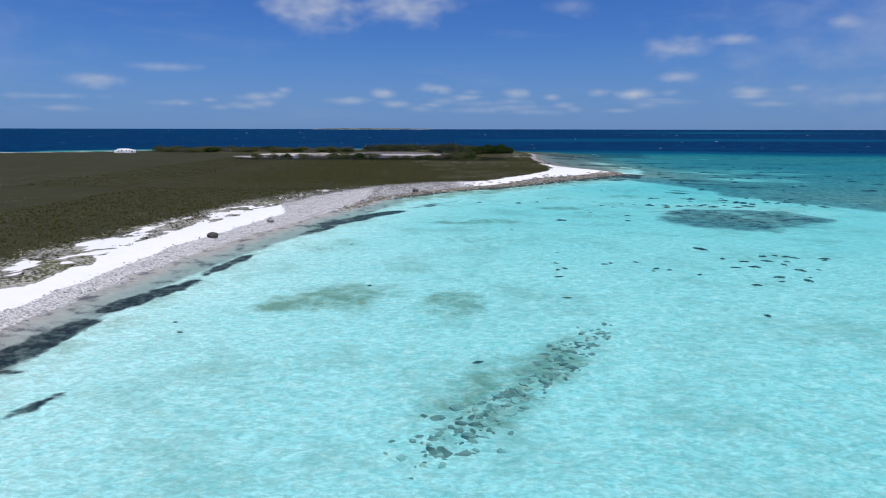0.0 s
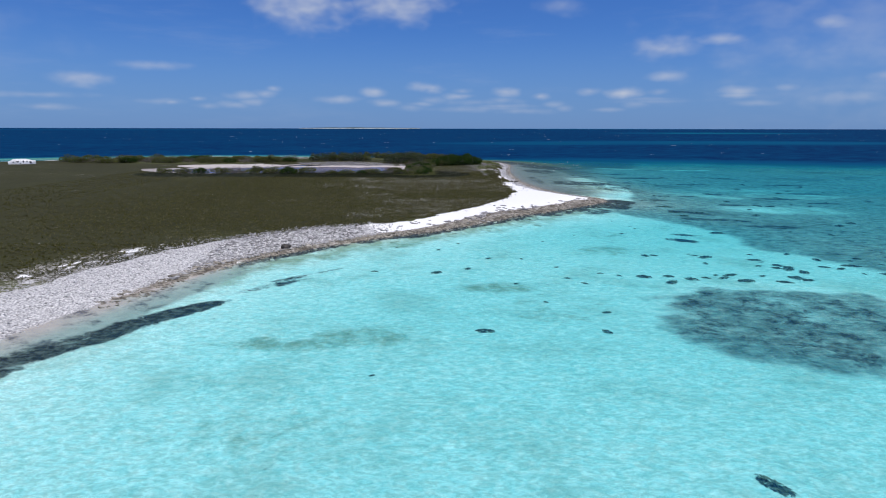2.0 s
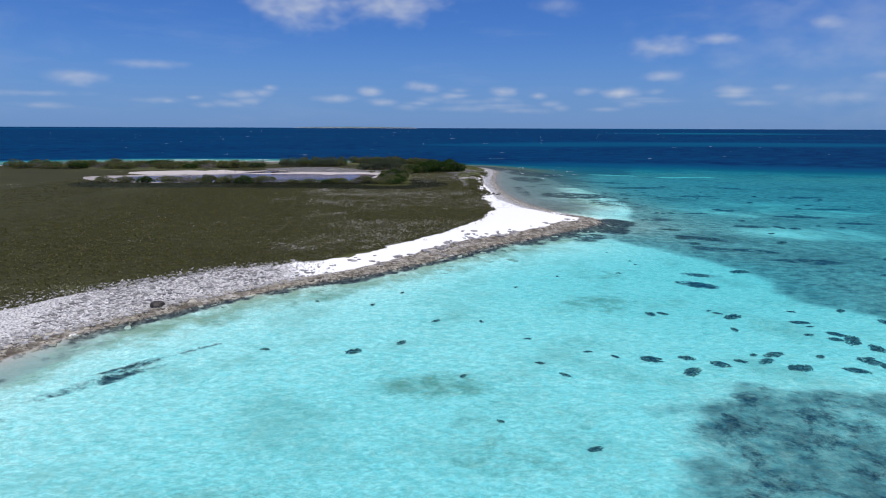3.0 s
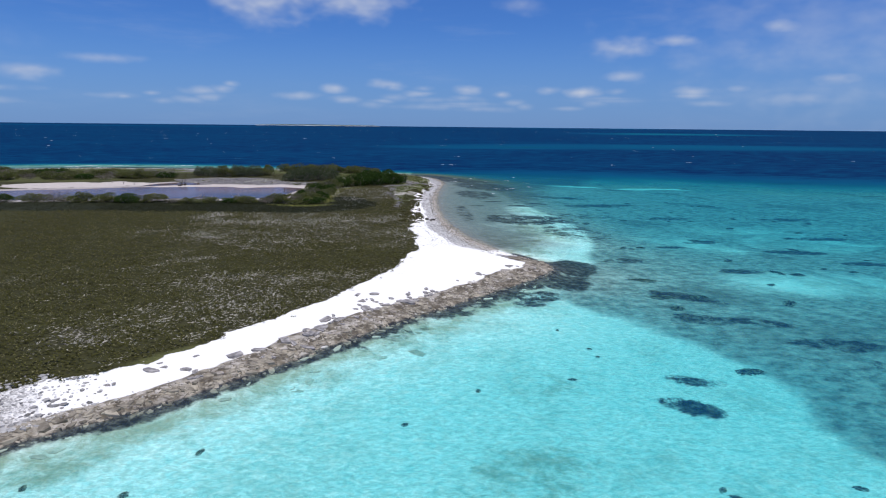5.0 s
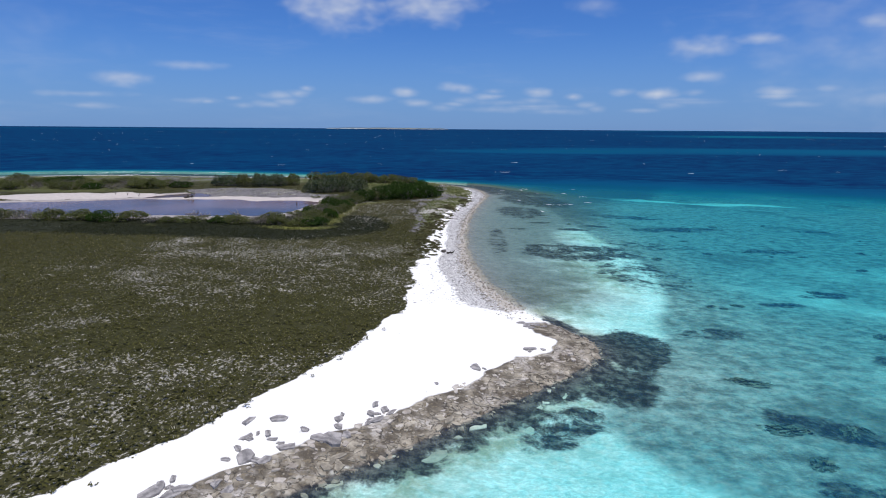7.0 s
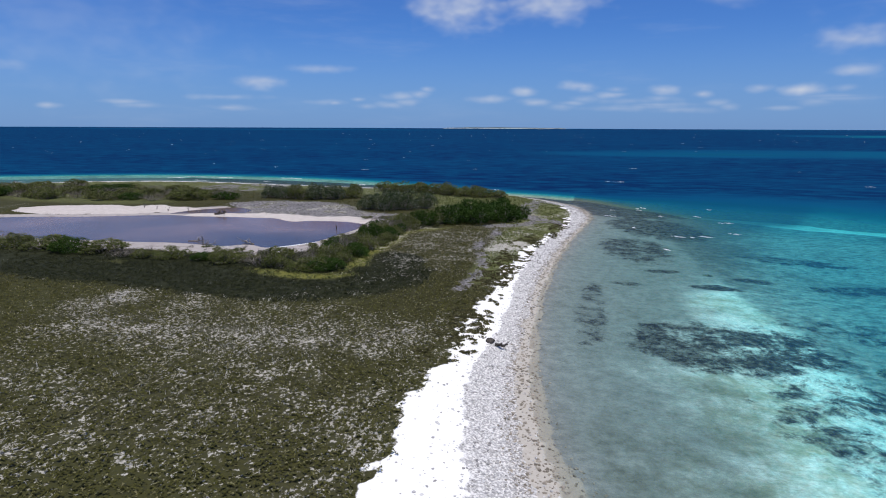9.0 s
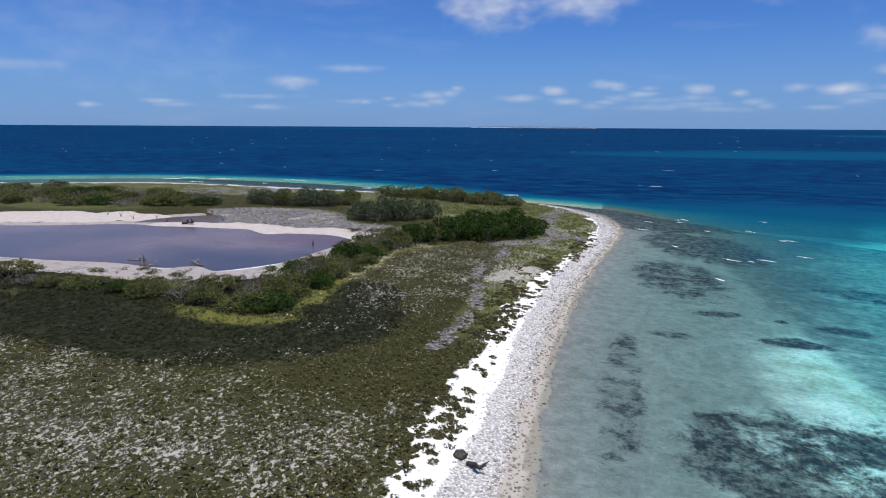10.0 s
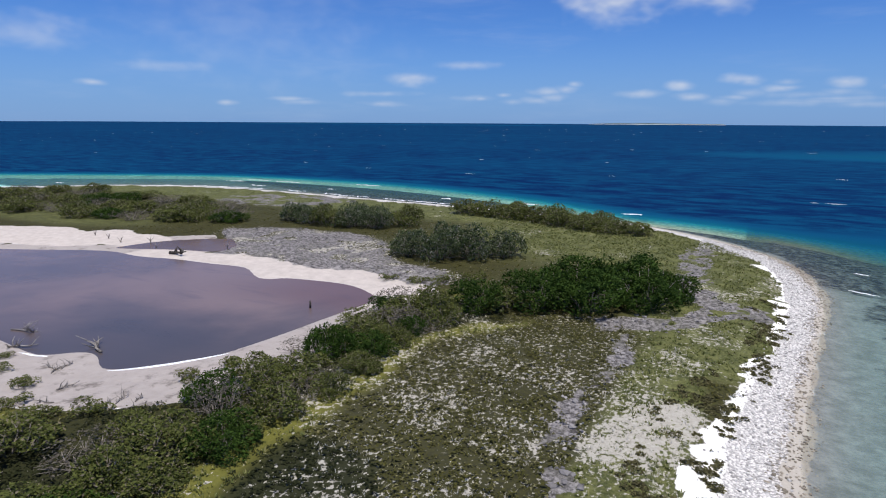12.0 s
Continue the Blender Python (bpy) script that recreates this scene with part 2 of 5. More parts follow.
def survey(x, y):
    """Height and cover of the ground at places of the plan."""
    x, y = np.asarray(x, float), np.asarray(y, float)
    s, arc = area_distance(x, y, SHORE)
    v, _ = area_distance(x, y, VEG)
    p, _ = area_distance(x, y, POND)
    lg, _ = area_distance(x, y, LAGOON)
    dd, _ = line_distance(x, y, DEEP, False)
    out_deep = ~inside(x, y, np.vstack([DEEP, [(-900, -3000), (900, -3000)]]))
    deep = np.where(out_deep, dd, -dd)
    rf, _ = area_distance(x, y, REEF)
    pt, _ = area_distance(x, y, PATCH)
    wob = lumps(x, y, 3.0) - 0.5
    wide = lumps(x, y, 14.0) - 0.5
    band = np.clip((s + wob * 0.9) / np.maximum(s - v, 0.3), -1, 1.5)
    # seabed
    off = np.maximum(-s, 0)
    depth = 0.10 + 0.35 * smooth(off, 0, 2.5) + 1.10 * (1 - np.exp(-off / 13)) + 0.25 * wide + (.4 * smooth(y, 38, 85) + .75 * smooth(y, 92, 124)) * (1 - np.exp(-off / 12))
    east = smooth(x, 29, 31) * smooth(y, 160, 174)
    north = smooth(y, 285, 300) * smooth(off, 0, 3)
    depth = depth * (1 - 0.52 * east * (1 - smooth(x, 44, 66))) * (1 - 0.40 * north) + 0.5 * smooth(x, 52, 95) * smooth(y, 120, 150)
    depth -= 0.35 * smooth(rf, -2, 8) * (1 - east) + 0.3 * smooth(pt, -1, 3)
    depth = np.maximum(depth, 0.06 * np.minimum(off, 3))
    open_side = smooth(x, 32, 75)
    teal = smooth(deep + 16 * wide * open_side, -8 - 28 * open_side, 2 + 6 * open_side)
    deepened = smooth(deep + 12 * wide * open_side, -3 - 8 * open_side, 16 + 60 * open_side)
    depth = depth + (1.6 + 1.6 * (1 - open_side)) * teal + 26 * deepened
    for cx, cy, rx, ry, k in ((650, 1500, 420, 240, .8), (1500, 1300, 700, 160, .6), (-1500, 2700, 1500, 160, .75), (-2600, 1700, 900, 100, .7), (1100, 3600, 900, 260, .7), (260, 610, 340, 110, .62), (70, 560, 130, 45, .5), (520, 430, 260, 50, .55), (-260, 900, 320, 70, .4)):
        depth = depth * (1 - k * smooth(spot(x, y, cx, cy, rx, ry), 0, .6))
    # land
    land = 0.95 * smooth(s, 0, 7) + 0.15 * wide + 0.06 * wob
    swale = smooth(np.maximum(p, lg), -9, 0.5)
    land = land * (1 - swale) + (POND_Z + 0.06) * swale
    basin = smooth(np.maximum(p, lg), 0, 3)
    land = land - 0.3 * basin
    # cover
    south = smooth(arc, ARC_ROCK - 8, ARC_ROCK + 8) * (1 - smooth(arc, ARC_TIP + 3, ARC_TIP + 8))
    first = 1 - smooth(arc, ARC_ROCK - 8, ARC_BEACH)
    first = np.where(arc > ARC_EAST, 0, first)
    shoreE = smooth(arc, ARC_TIP + 3, ARC_EAST + 6) * (1 - smooth(arc, ARC_NORTH + 60, ARC_NORTH + 90))
    shelf = first * (1 - smooth(band, 0.02, 0.20))
    z = np.where(s > 0, np.maximum(land, 0.02) - (0.12 + np.maximum(land, 0)) * shelf, -depth * 0.48)
    depth = np.where(s > 0, np.maximum(-z, 0) * 2, depth)
    ledge_width = 1.5 + 1.4 * smooth(arc, ARC_BEACH + 6, ARC_BEACH + 24)
    rock = south * smooth(s + wob, -0.6, 0.3) * (1 - smooth(s + wob * 1.6 - ledge_width, -.35, .6))
    tan = first * smooth(band, -0.66, -0.28) * (1 - smooth(band, 0.12, 0.20))
    strewn = smooth(arc, ARC_ROCK - 16, ARC_ROCK - 4)
    rubbly = np.where(arc > ARC_EAST, 0, 1 - smooth(arc, ARC_BEACH - 4, ARC_BEACH + 8))
    cob1 = rubbly * smooth(band, 0.10, 0.17) * (1 - smooth(band - .8 * strewn, 0.44, 0.62))
    shoreE = np.maximum(shoreE, smooth(arc, ARC_NORTH, ARC_NORTH + 20) * (arc < ARC_NORTH + 260))
    cobE = shoreE * smooth(band, 0.10, 0.2) * (1 - smooth(band + 0.4 * wide - .30 * smooth(arc, ARC_BEND - 45, ARC_BEND - 10) - .9 * smooth(arc, ARC_BEND + 16, ARC_BEND + 34), 0.38, 0.66))
    wet = shoreE * smooth(band, -0.25, 0.02) * (1 - smooth(band, 0.2, 0.3))
    belt, _ = area_distance(x, y, BELT)
    grv, _ = area_distance(x, y, GRAVEL)
    track, _ = line_distance(x, y, TRACK, False)
    bar, _ = line_distance(x, y, GRAVEL_BAR, False)
    track = 1 - smooth(track + 1.1 * wob, .45, .95)
    bars = (1 - smooth(bar + 2.6 * wob + 2 * wide, .7, 1.9)) * smooth(lumps(x, y, 1.3, 2), .3, .46)
    gravel = np.maximum.reduce([smooth(grv + wob * 2, -1, 1) * (.15 + .85 * smooth(lumps(x, y, 2.4), .30, .50)), track * smooth(lumps(x, y, 1.4), .28, .5), bars * smooth(v, -2, 0.5)])
    mud = smooth(np.maximum(p, lg) + 2.5 * wide, -8.0 + 6.4 * smooth(y, 228, 242), -5.6 + 5 * smooth(y, 228, 242)) * (1 - smooth(grv, -2, 0))
    sandy = np.maximum.reduce([smooth(spot(x, y, -62, 250, 22, 6.4, 18) * (1 + 1.6 * wob + wide), 0.03, .3), smooth(spot(x, y, -32, 251.7, 12, 2.0, 3), 0, .3), .8 * smooth(p + 3 * wob + 3 * wide, -5.4, -3.4) * smooth(y, 240, 246) * smooth(x, -46, -40)])
    stones = smooth(spot(x, y, -58, 296, 20, 12, 10), 0, .5) * smooth(lumps(x, y, 2.2), .4, .6)
    fray = 1.3 * south + 2.6 * (1 - south)
    veg = smooth(v + wob * fray + 1.8 * (lumps(x, y, 1.0) - .5) * np.maximum(shoreE, .5 * south), -0.4, 0.5)
    # sandy openings among the first plants of the cobble beach
    opening = smooth(lumps(x * 1.2, y * .8, 1.5, 2) + .3 * wide, .55, .63) * first * (1 - smooth(v + 4 * wide, 3.5, 8))
    veg = veg * (1 - .95 * opening)
    veg = veg * (1 - smooth(mud, .2, .8)) * (1 - smooth(sandy, .45, .6))
    # bare sandy gaps between the plants
    fringe = first * (1 - smooth(v + 5 * wide, 4, 11))
    gap = 0.02 + .20 * smooth(x, -44, -12) * smooth(y, 116, 134) + .8 * smooth(grv, -2, 2) + .9 * fringe + 0.2 * wide
    patchy = lumps(x, y, 9.0) - .5
    gap += 0.38 * smooth(spot(x, y, 6, 178, 34, 24) + .7 * patchy, 0.0, .6) + .28 * smooth(spot(x, y, 5, 191, 20, 11) * (1 + wide), 0, .4) + 0.42 * smooth(spot(x, y, 14, 231, 13, 26) + .6 * patchy, 0, .5) + .36 * smooth(spot(x, y, 12, 140, 12, 26, -38) + .5 * patchy, 0, .5) + 1.1 * smooth(spot(x, y, 24.1, 231, 2.2, 6, -28), 0, .4)
    gap += 0.5 * smooth(x, 22, 25) * smooth(y, 200, 210) * smooth(lumps(x, y, 4.0), .4, .65)
    # dark herbs near the belt, with the plants' own shade put into the colour
    darkband = np.maximum.reduce([smooth(belt + 5 * wide, -13, -8) * (1 - smooth(x, 20, 27)) * (1 - smooth(y, 212, 218)), .55 * smooth(belt, -.6, .8), .16 * smooth(spot(x, y, 12, 224, 14, 32), 0, .3), smooth(spot(x, y, 10.5, 216.5, 6.5, 6.5) * (1 + wob), .05, .3)])
    gap = np.clip(gap * (1 - 0.85 * smooth(darkband, .55, .9) * (1 - smooth(x + 8 * wide, -2, 8))), 0, 1.3)
    yellow = smooth(belt + wob, -2.3, -0.8) * (1 - smooth(belt, 0.5, 1.4)) * smooth(x, -30, -10) * smooth(lumps(x + 9, y, 7.0) + .14 * smooth(x, -4, 3), .44, .58)
    green = np.maximum.reduce([smooth(spot(x, y, 23.9, 230, 3.4, 26), 0, .35) * smooth(x, 20.4, 22.2), smooth(spot(x, y, 26.4, 245, 5.4, 6.5), 0, .4), .8 * smooth(spot(x, y, 7.8, 125.2, 4.5, 1.6, 45), 0, .4), smooth(y, 284, 292), smooth(spot(x, y, 26, 262, 9, 26), 0, .4),
                               smooth(y + 0.25 * x, 262, 276) * smooth(x, -20, 0), .7 * smooth(spot(x, y, -80, 263, 30, 10), 0, .4), .8 * first * (1 - smooth(v, 2, 8)) * smooth(lumps(x, y, 5.0), .5, .62)])
    # sea grass, algae and reef on the seabed
    weed = np.zeros(x.shape)
    for cx, cy, rx, ry, turn, k in WEEDS:
        weed = np.maximum(weed, k * smooth(spot(x, y, cx, cy, rx, ry, turn), 0, .55))
    weed = np.maximum(weed, 1.1 * smooth(-s + wob, -0.5, 0) * (1 - smooth(-s + 1.5 * wob, 0.6, 1.7)) * smooth(arc, ARC_ROCK, ARC_ROCK + 20) * (1 - smooth(arc, ARC_TIP, ARC_TIP + 6)))
    film_halo = south * (1 - smooth(off + 4 * wob, 2.0, 7.5))
    tipweed = smooth(-s, -0.4, 0.4) * (1 - smooth(-s + 2 * wob, 1.2, 3.6)) * smooth(arc, ARC_BEACH + 8, ARC_TIP - 16) * (1 - smooth(arc, ARC_TIP + 5, ARC_TIP + 12))
    weed = np.maximum(weed, 0.95 * tipweed)
    weed = np.maximum(weed, 1.5 * smooth(y + .35 * np.minimum(x, 40), 288, 302) * smooth(off, .5, 3) * smooth(deep + 14 * wide, 5, -4) * (1 - smooth(x, 44, 70)))
    weed = np.maximum(weed, .5 * smooth(pt + 3 * wide, -1, 4))
    weed = np.maximum(weed, .36 * smooth(rf + 8 * wide, 0, 10) * (1 - smooth(y, 120, 150)))
    clearing = np.maximum.reduce([0.4 * smooth(spot(x, y, 86, 184, 32, 24, 20) * (1 + 1.5 * wide), 0, .6), .5 * smooth(spot(x, y, 74, 152, 16, 10), 0, .6), .6 * smooth(spot(x, y, 39, 172, 5, 14, 10), 0, .5), .4 * smooth(spot(x, y, 43, 178, 6, 14, 5), 0, .5), .25 * smooth(spot(x, y, 62, 256, 14, 8, -25), 0, .6)])
    film = np.zeros(x.shape)
    for cx, cy, rx, ry, turn, k in FILMS:
        film = np.maximum(film, k * smooth(spot(x, y, cx, cy, rx, ry, turn) * (.5 + lumps(x, y, 2.4)), 0.05, .7))
    film = np.maximum(film, .8 * film_halo)
    film = np.maximum(film, .55 * first * (1 - smooth(off + 3 * wob, 1.5, 9)))
    reef = np.maximum(smooth(rf + 3 * wide, -1.5, 4) * (1 - .8 * clearing) * (.88 + .12 * smooth(y, 140, 168)), smooth(pt + 2 * wob + 5 * (lumps(x, y, 5.0) - .5), -2.0, 2.4) * (.42 + .8 * lumps(x, y, 2.6)))
    reef = np.maximum(reef, 1.2 * smooth(north, .2, .8)) * (.72 + .28 * np.maximum(smooth(deep + 8 * wide, -2, -8), smooth(x, 10, 50)))
    greyflat = np.maximum(smooth(x, 26, 28) * (1 - smooth(x - 0.36 * np.maximum(y - 200, 0) + 9 * wide, 33, 56)) * smooth(y, 161, 172) * (s < 0), smooth(y, 288, 298) * (s < 0) * smooth(deep + 14 * wide, 6, -4) * (1 - .6 * open_side))
    return {"z": z, "depth": depth, "s": s, "veg": veg, "v": v, "rock": rock, "tan": tan, "cobble": np.clip(cob1 + cobE, 0, 1), "wet": wet,
            "gravel": np.clip(np.maximum(gravel, stones), 0, 1), "mud": mud, "gap": gap, "yellow": yellow, "green": green, "dark": darkband, "weed": weed, "film": film,
            "reef": np.clip(reef, 0, 1.2), "grey": greyflat, "sandy": sandy, "pond": np.maximum(p, lg), "belt": belt, "arc": arc, "first": first, "rubbly": rubbly, "south": south, "east": shoreE, "band": band}


SHORE_WEEDS = [(-22.6, 30.5, 1.5, 8, -5, 1.05), (-21.3, 41, 1.4, 7, -17, 1.1), (-19.6, 51, .9, 6.5, -9, 1.0), (-13.8, 77, 2.0, 10, -30, .9), (-10.2, 84, 1.7, 7.5, -36, 1.1), (-5, 93, 1.0, 6, -44, .7), (-17.8, 24.2, .6, 2.2, -20, .8), (-21.2, 27.3, .5, 1.2, -60, .9),
               (-2.5, 97.5, .6, 7, -44, .7), (-15.6, 70, 1.2, 6, -18, .8),
               (45.5, 158, 4.5, 7, -15, 1.2), (43, 150, 4, 5, -30, .95), (38, 144, 5, 3, 40, .8), (46, 124, 3.4, 1.4, -20, .8), (43.5, 120, 3.4, 1.6, -30, .85)]
REEF_WEEDS = [(48, 198.5, 13, 9, 10, .8), (53, 186, 9, 14, 0, .6), (43, 201, 5, 4, 0, .8), (60, 207, 12, 5, 0, .55), (54.5, 145.5, 7, 2.2, -30, .8), (53, 138, 5, 2.5, -20, .7), (58, 137, 5, 2, -25, .75),
              (67.5, 158, 5, 2, 0, .8), (84, 171.5, 7, 2.4, -8, .9), (61.5, 131, 6, 2.2, -10, .85), (54, 163, 5, 2.2, 15, .75), (66, 175, 4, 1.5, 0, .8), (73, 179.5, 5, 1.8, 10, .8), (96, 183, 8, 2.4, 0, .85), (90, 163, 7, 2, -5, .8),
              (55, 181, 4, 1.4, 5, .7), (104, 205, 10, 3, 0, .7), (78, 206, 9, 2.6, 5, .6)]
FLAT_WEEDS = [(41, 282, 14, 16, 30, .9), (47, 262, 12, 18, 20, .85), (50, 219.5, 4, 2, 0, .9), (55.5, 225, 4, 2, 0, .8), (36, 205, 2.4, 20, 0, .55), (42, 240, 8, 14, 10, .75), (70, 225, 14, 4, 10, .75), (64, 240, 12, 4, -10, .75), (45, 226, 4, 1.6, 10, .8), (40, 218, 3, 1.4, 0, .7)]
WEEDS = SHORE_WEEDS + REEF_WEEDS + FLAT_WEEDS
FILMS = [(-8, 42, 9, 5, 25, .8), (-11.6, 39.4, 3.4, 2, 30, 1), (0, 41, 5, 6, 0, .65), (5, 80, 9, 4, 15, .7), (-2, 78.4, 4, 2, 10, .8), (17, 94, 7, 3, 5, .75), (31, 112, 9, 5, 20, .55), (22, 88, 9, 7, 20, .4), (2, 66, 8, 4, 20, .4),
         (3.5, 28, 4, 13, -35, .8), (-14, 60, 8, 6, 0, .3), (-21, 22, 3, 6, 0, .6), (36, 124, 7, 4, 20, .4), (41, 173, 8, 17, 5, .75), (47, 186, 9, 17, 5, .75), (52, 212, 14, 9, 10, .7)]

# ---- materials ----


def material(name):
    m = bpy.data.materials.new(name)
    m.use_nodes = True
    m.node_tree.nodes.clear()
    n = Nodes(m.node_tree)
    out = n.node("ShaderNodeOutputMaterial")
    pos = n.node("ShaderNodeTexCoord").outputs["Object"]
    return m, n, out, pos


def finish(n, out, color, rough=0.8, normal=None, spec=0.3):
    ins = {"Base Color": color, "Roughness": rough, "Specular IOR Level": spec}
    if normal is not None:
        ins["Normal"] = normal
    n.put(out.inputs[0], n.node("ShaderNodeBsdfPrincipled", ins).outputs[0])


def plain(name, dark, light, scale, rough=0.8, bump=0.4, distance=0.05, island=0.0, spec=0.3):
    """A surface of two tones in grain and larger blotches, optionally varied from piece to piece."""
    m, n, out, pos = material(name)
    fine, broad = n.noise(pos, scale, 5.0, 0.65), n.noise(pos, scale * 0.17, 3.0)
    fac = n.math("ADD", n.math("MULTIPLY", fine, 0.6), n.math("MULTIPLY", broad, 0.4))
    fac = n.step(fac, 0.36, 0.64)
    if island:
        geo = n.node("ShaderNodeNewGeometry").outputs["Random Per Island"]
        fac = n.math("ADD", n.math("MULTIPLY", fac, 1 - island), n.math("MULTIPLY", geo, island))
    finish(n, out, n.mix(fac, dark, light), rough, n.bump(fine, bump, distance), spec)
    return m


def ground_material():
    m, n, out, pos = material("ground")
    A = n.attr
    fine, mid, broad = n.noise(pos, 5.0, 5.0, 0.65), n.noise(pos, 1.1, 4.0, 0.6), n.noise(pos, 0.22, 4.0)

    def cut(value, by, amount, lo=0.42, hi=0.58):
        """A patchy edge: the cover's share, broken up by a noise."""
        return n.step(n.math("ADD", value, n.math("MULTIPLY", n.math("SUBTRACT", by, 0.5), amount)), lo, hi)

    sand = n.mix(mid, (0.80, 0.775, 0.73), (0.87, 0.85, 0.81))
    sand = n.mix(n.math("MULTIPLY", n.step(fine, .55, .75), .12), sand, (0.55, 0.52, 0.47))
    # seabed: pale sand, painted caustic light and ripples, a light mottle of algae film
    caustic = n.node("ShaderNodeTexNoise", {"Vector": n.vec("MULTIPLY", pos, (1.0, 1.7, 1.0)), "Scale": 2.0, "Detail": 4.0, "Roughness": .6, "Distortion": 1.0}).outputs[0]
    grain = n.noise(n.vec("MULTIPLY", pos, (1.0, 1.5, 1.0)), 4.6, 4.0, 0.7, 0.8)
    bed = n.mix(n.step(n.math("ADD", n.math("MULTIPLY", caustic, .55), n.math("MULTIPLY", grain, .45)), 0.40, 0.60), (0.66, 0.65, 0.57), (0.92, 0.90, 0.83))
    bed = n.mix(n.math("MULTIPLY", n.step(n.noise(pos, .13, 7.0, .68), 0.48, 0.68), 0.5), bed, (0.42, 0.42, 0.33))
    film = cut(A("film"), n.noise(pos, 0.5, 7.0, .72, .4), 2.2, 0.2, 1.1)
    bed = n.mix(n.math("MULTIPLY", film, 0.8), bed, n.mix(fine, (0.16, 0.17, 0.09), (0.34, 0.33, 0.20)))
    reefy = n.mix(n.step(n.noise(n.vec("MULTIPLY", pos, (0.85, 1.15, 1.0)), 0.8, 9.0, 0.76, 0.15), 0.32, 0.68), (0.125, 0.135, 0.125), (0.46, 0.46, 0.41))
    reefy = n.mix(n.math("MULTIPLY", n.step(n.noise(pos, 0.055, 6.0, 0.65, 0.5), 0.52, 0.68), .7), reefy, n.mix(fine, (0.06, 0.065, 0.06), (0.17, 0.17, 0.14)))
    bed = n.mix(cut(A("reef"), n.noise(pos, 0.075, 8.0, 0.7, 0.3), 1.5, 0.30, 0.85), bed, reefy)
    greyish = n.mix(n.step(n.noise(pos, 0.9, 9.0, .78), .34, .68), (0.050, 0.050, 0.046), (0.155, 0.153, 0.138))
    greyish = n.mix(n.math("MULTIPLY", n.step(n.noise(pos, 2.6, 5.0, .75), .56, .66), .7), greyish, (0.05, 0.05, 0.04))
    bed = n.mix(n.math("MULTIPLY", cut(A("grey"), n.noise(pos, 0.16, 6.0, 0.7), .9, .2, .9), 0.85), bed, greyish)
    tone = n.mix(n.step(A("s"), -0.05, 0.08), bed, sand)
    # shore
    tanned = n.mix(mid, (0.30, 0.262, 0.228), (0.52, 0.465, 0.405))
    tanned = n.mix(n.step(n.noise(pos, 0.5, 5.0, 0.7), .5, .68), tanned, (0.115, 0.105, 0.108))
    tone = n.mix(cut(A("tan"), mid, 0.7, .3, .7), tone, tanned)
    tone = n.mix(cut(A("weed"), n.noise(pos, 0.45, 9.0, 0.76, .3), 2.7, 0.35, 0.85), tone, n.mix(n.step(n.noise(pos, 1.5, 7.0, .78), .42, .66), (0.022, 0.023, 0.027), (0.16, 0.15, 0.13)))
    crack = n.step(n.node("ShaderNodeTexVoronoi", {"Vector": n.vec("ADD", pos, n.vec("MULTIPLY", n.node("ShaderNodeTexNoise", {"Vector": pos, "Scale": 1.5}).outputs[1], (.8, .8, 0))), "Scale": 0.8}).outputs[0], 0.25, .75)
    rocky = n.mix(n.math("MULTIPLY", n.step(mid, .3, .7), crack), (0.095, 0.08, 0.06), (0.45, 0.40, 0.31))
    rocky = n.mix(n.math("MULTIPLY", n.step(n.noise(pos, 0.45, 6.0, .7), .48, .64), .8), rocky, n.mix(mid, (0.30, 0.27, 0.23), (0.60, 0.56, 0.50)))
    rocky = n.mix(n.step(fine, .52, .66), rocky, (0.20, 0.165, 0.11))
    edge = n.node("ShaderNodeTexVoronoi", {"Vector": n.vec("ADD", pos, n.vec("MULTIPLY", n.node("ShaderNodeTexNoise", {"Vector": pos, "Scale": 2.5}).outputs[1], (.7, .7, 0))), "Scale": 1.1})
    edge.feature = "DISTANCE_TO_EDGE"
    rocky = n.mix(n.step(edge.outputs[0], .035, .0), rocky, (0.055, 0.047, 0.038))
    rock_on = cut(A("rock"), mid, 0.7, .3, .62)
    tone = n.mix(rock_on, tone, rocky)
    wet = cut(A("wet"), mid, 0.7)
    tone = n.mix(n.math("MULTIPLY", wet, .8), tone, n.mix(fine, (0.22, 0.19, 0.14), (0.42, 0.37, 0.30)))
    cob_on = cut(A("cobble"), mid, 0.8)
    stone_tone = n.mix(n.step(n.noise(pos, 7.0, 2.0), .4, .62), (0.24, 0.23, 0.22), (0.66, 0.63, 0.59))
    tone = n.mix(n.math("MULTIPLY", cob_on, .85), tone, stone_tone)
    # land
    mud = n.mix(mid, (0.27, 0.24, 0.22), (0.43, 0.385, 0.355))
    mud = n.mix(n.step(n.noise(pos, 0.6, 5.0, .7), .52, .7), mud, (0.15, 0.13, 0.115))
    tone = n.mix(cut(A("mud"), mid, 0.6), tone, mud)
    soil = n.mix(mid, (0.030, 0.029, 0.008), (0.058, 0.054, 0.014))
    soil = n.mix(n.step(n.noise(pos, 4.5, 4.0, .7), .42, .66), soil, (0.026, 0.026, 0.012))
    soil = n.mix(n.math("MULTIPLY", n.step(n.noise(pos, 0.07, 4.0, .6), .4, .65), .5), soil, (0.050, 0.050, 0.016))
    soil = n.mix(n.math("MULTIPLY", n.step(A("gap"), .45, 1.1), .45), soil, n.mix(fine, (0.055, 0.051, 0.040), (0.12, 0.112, 0.092)))
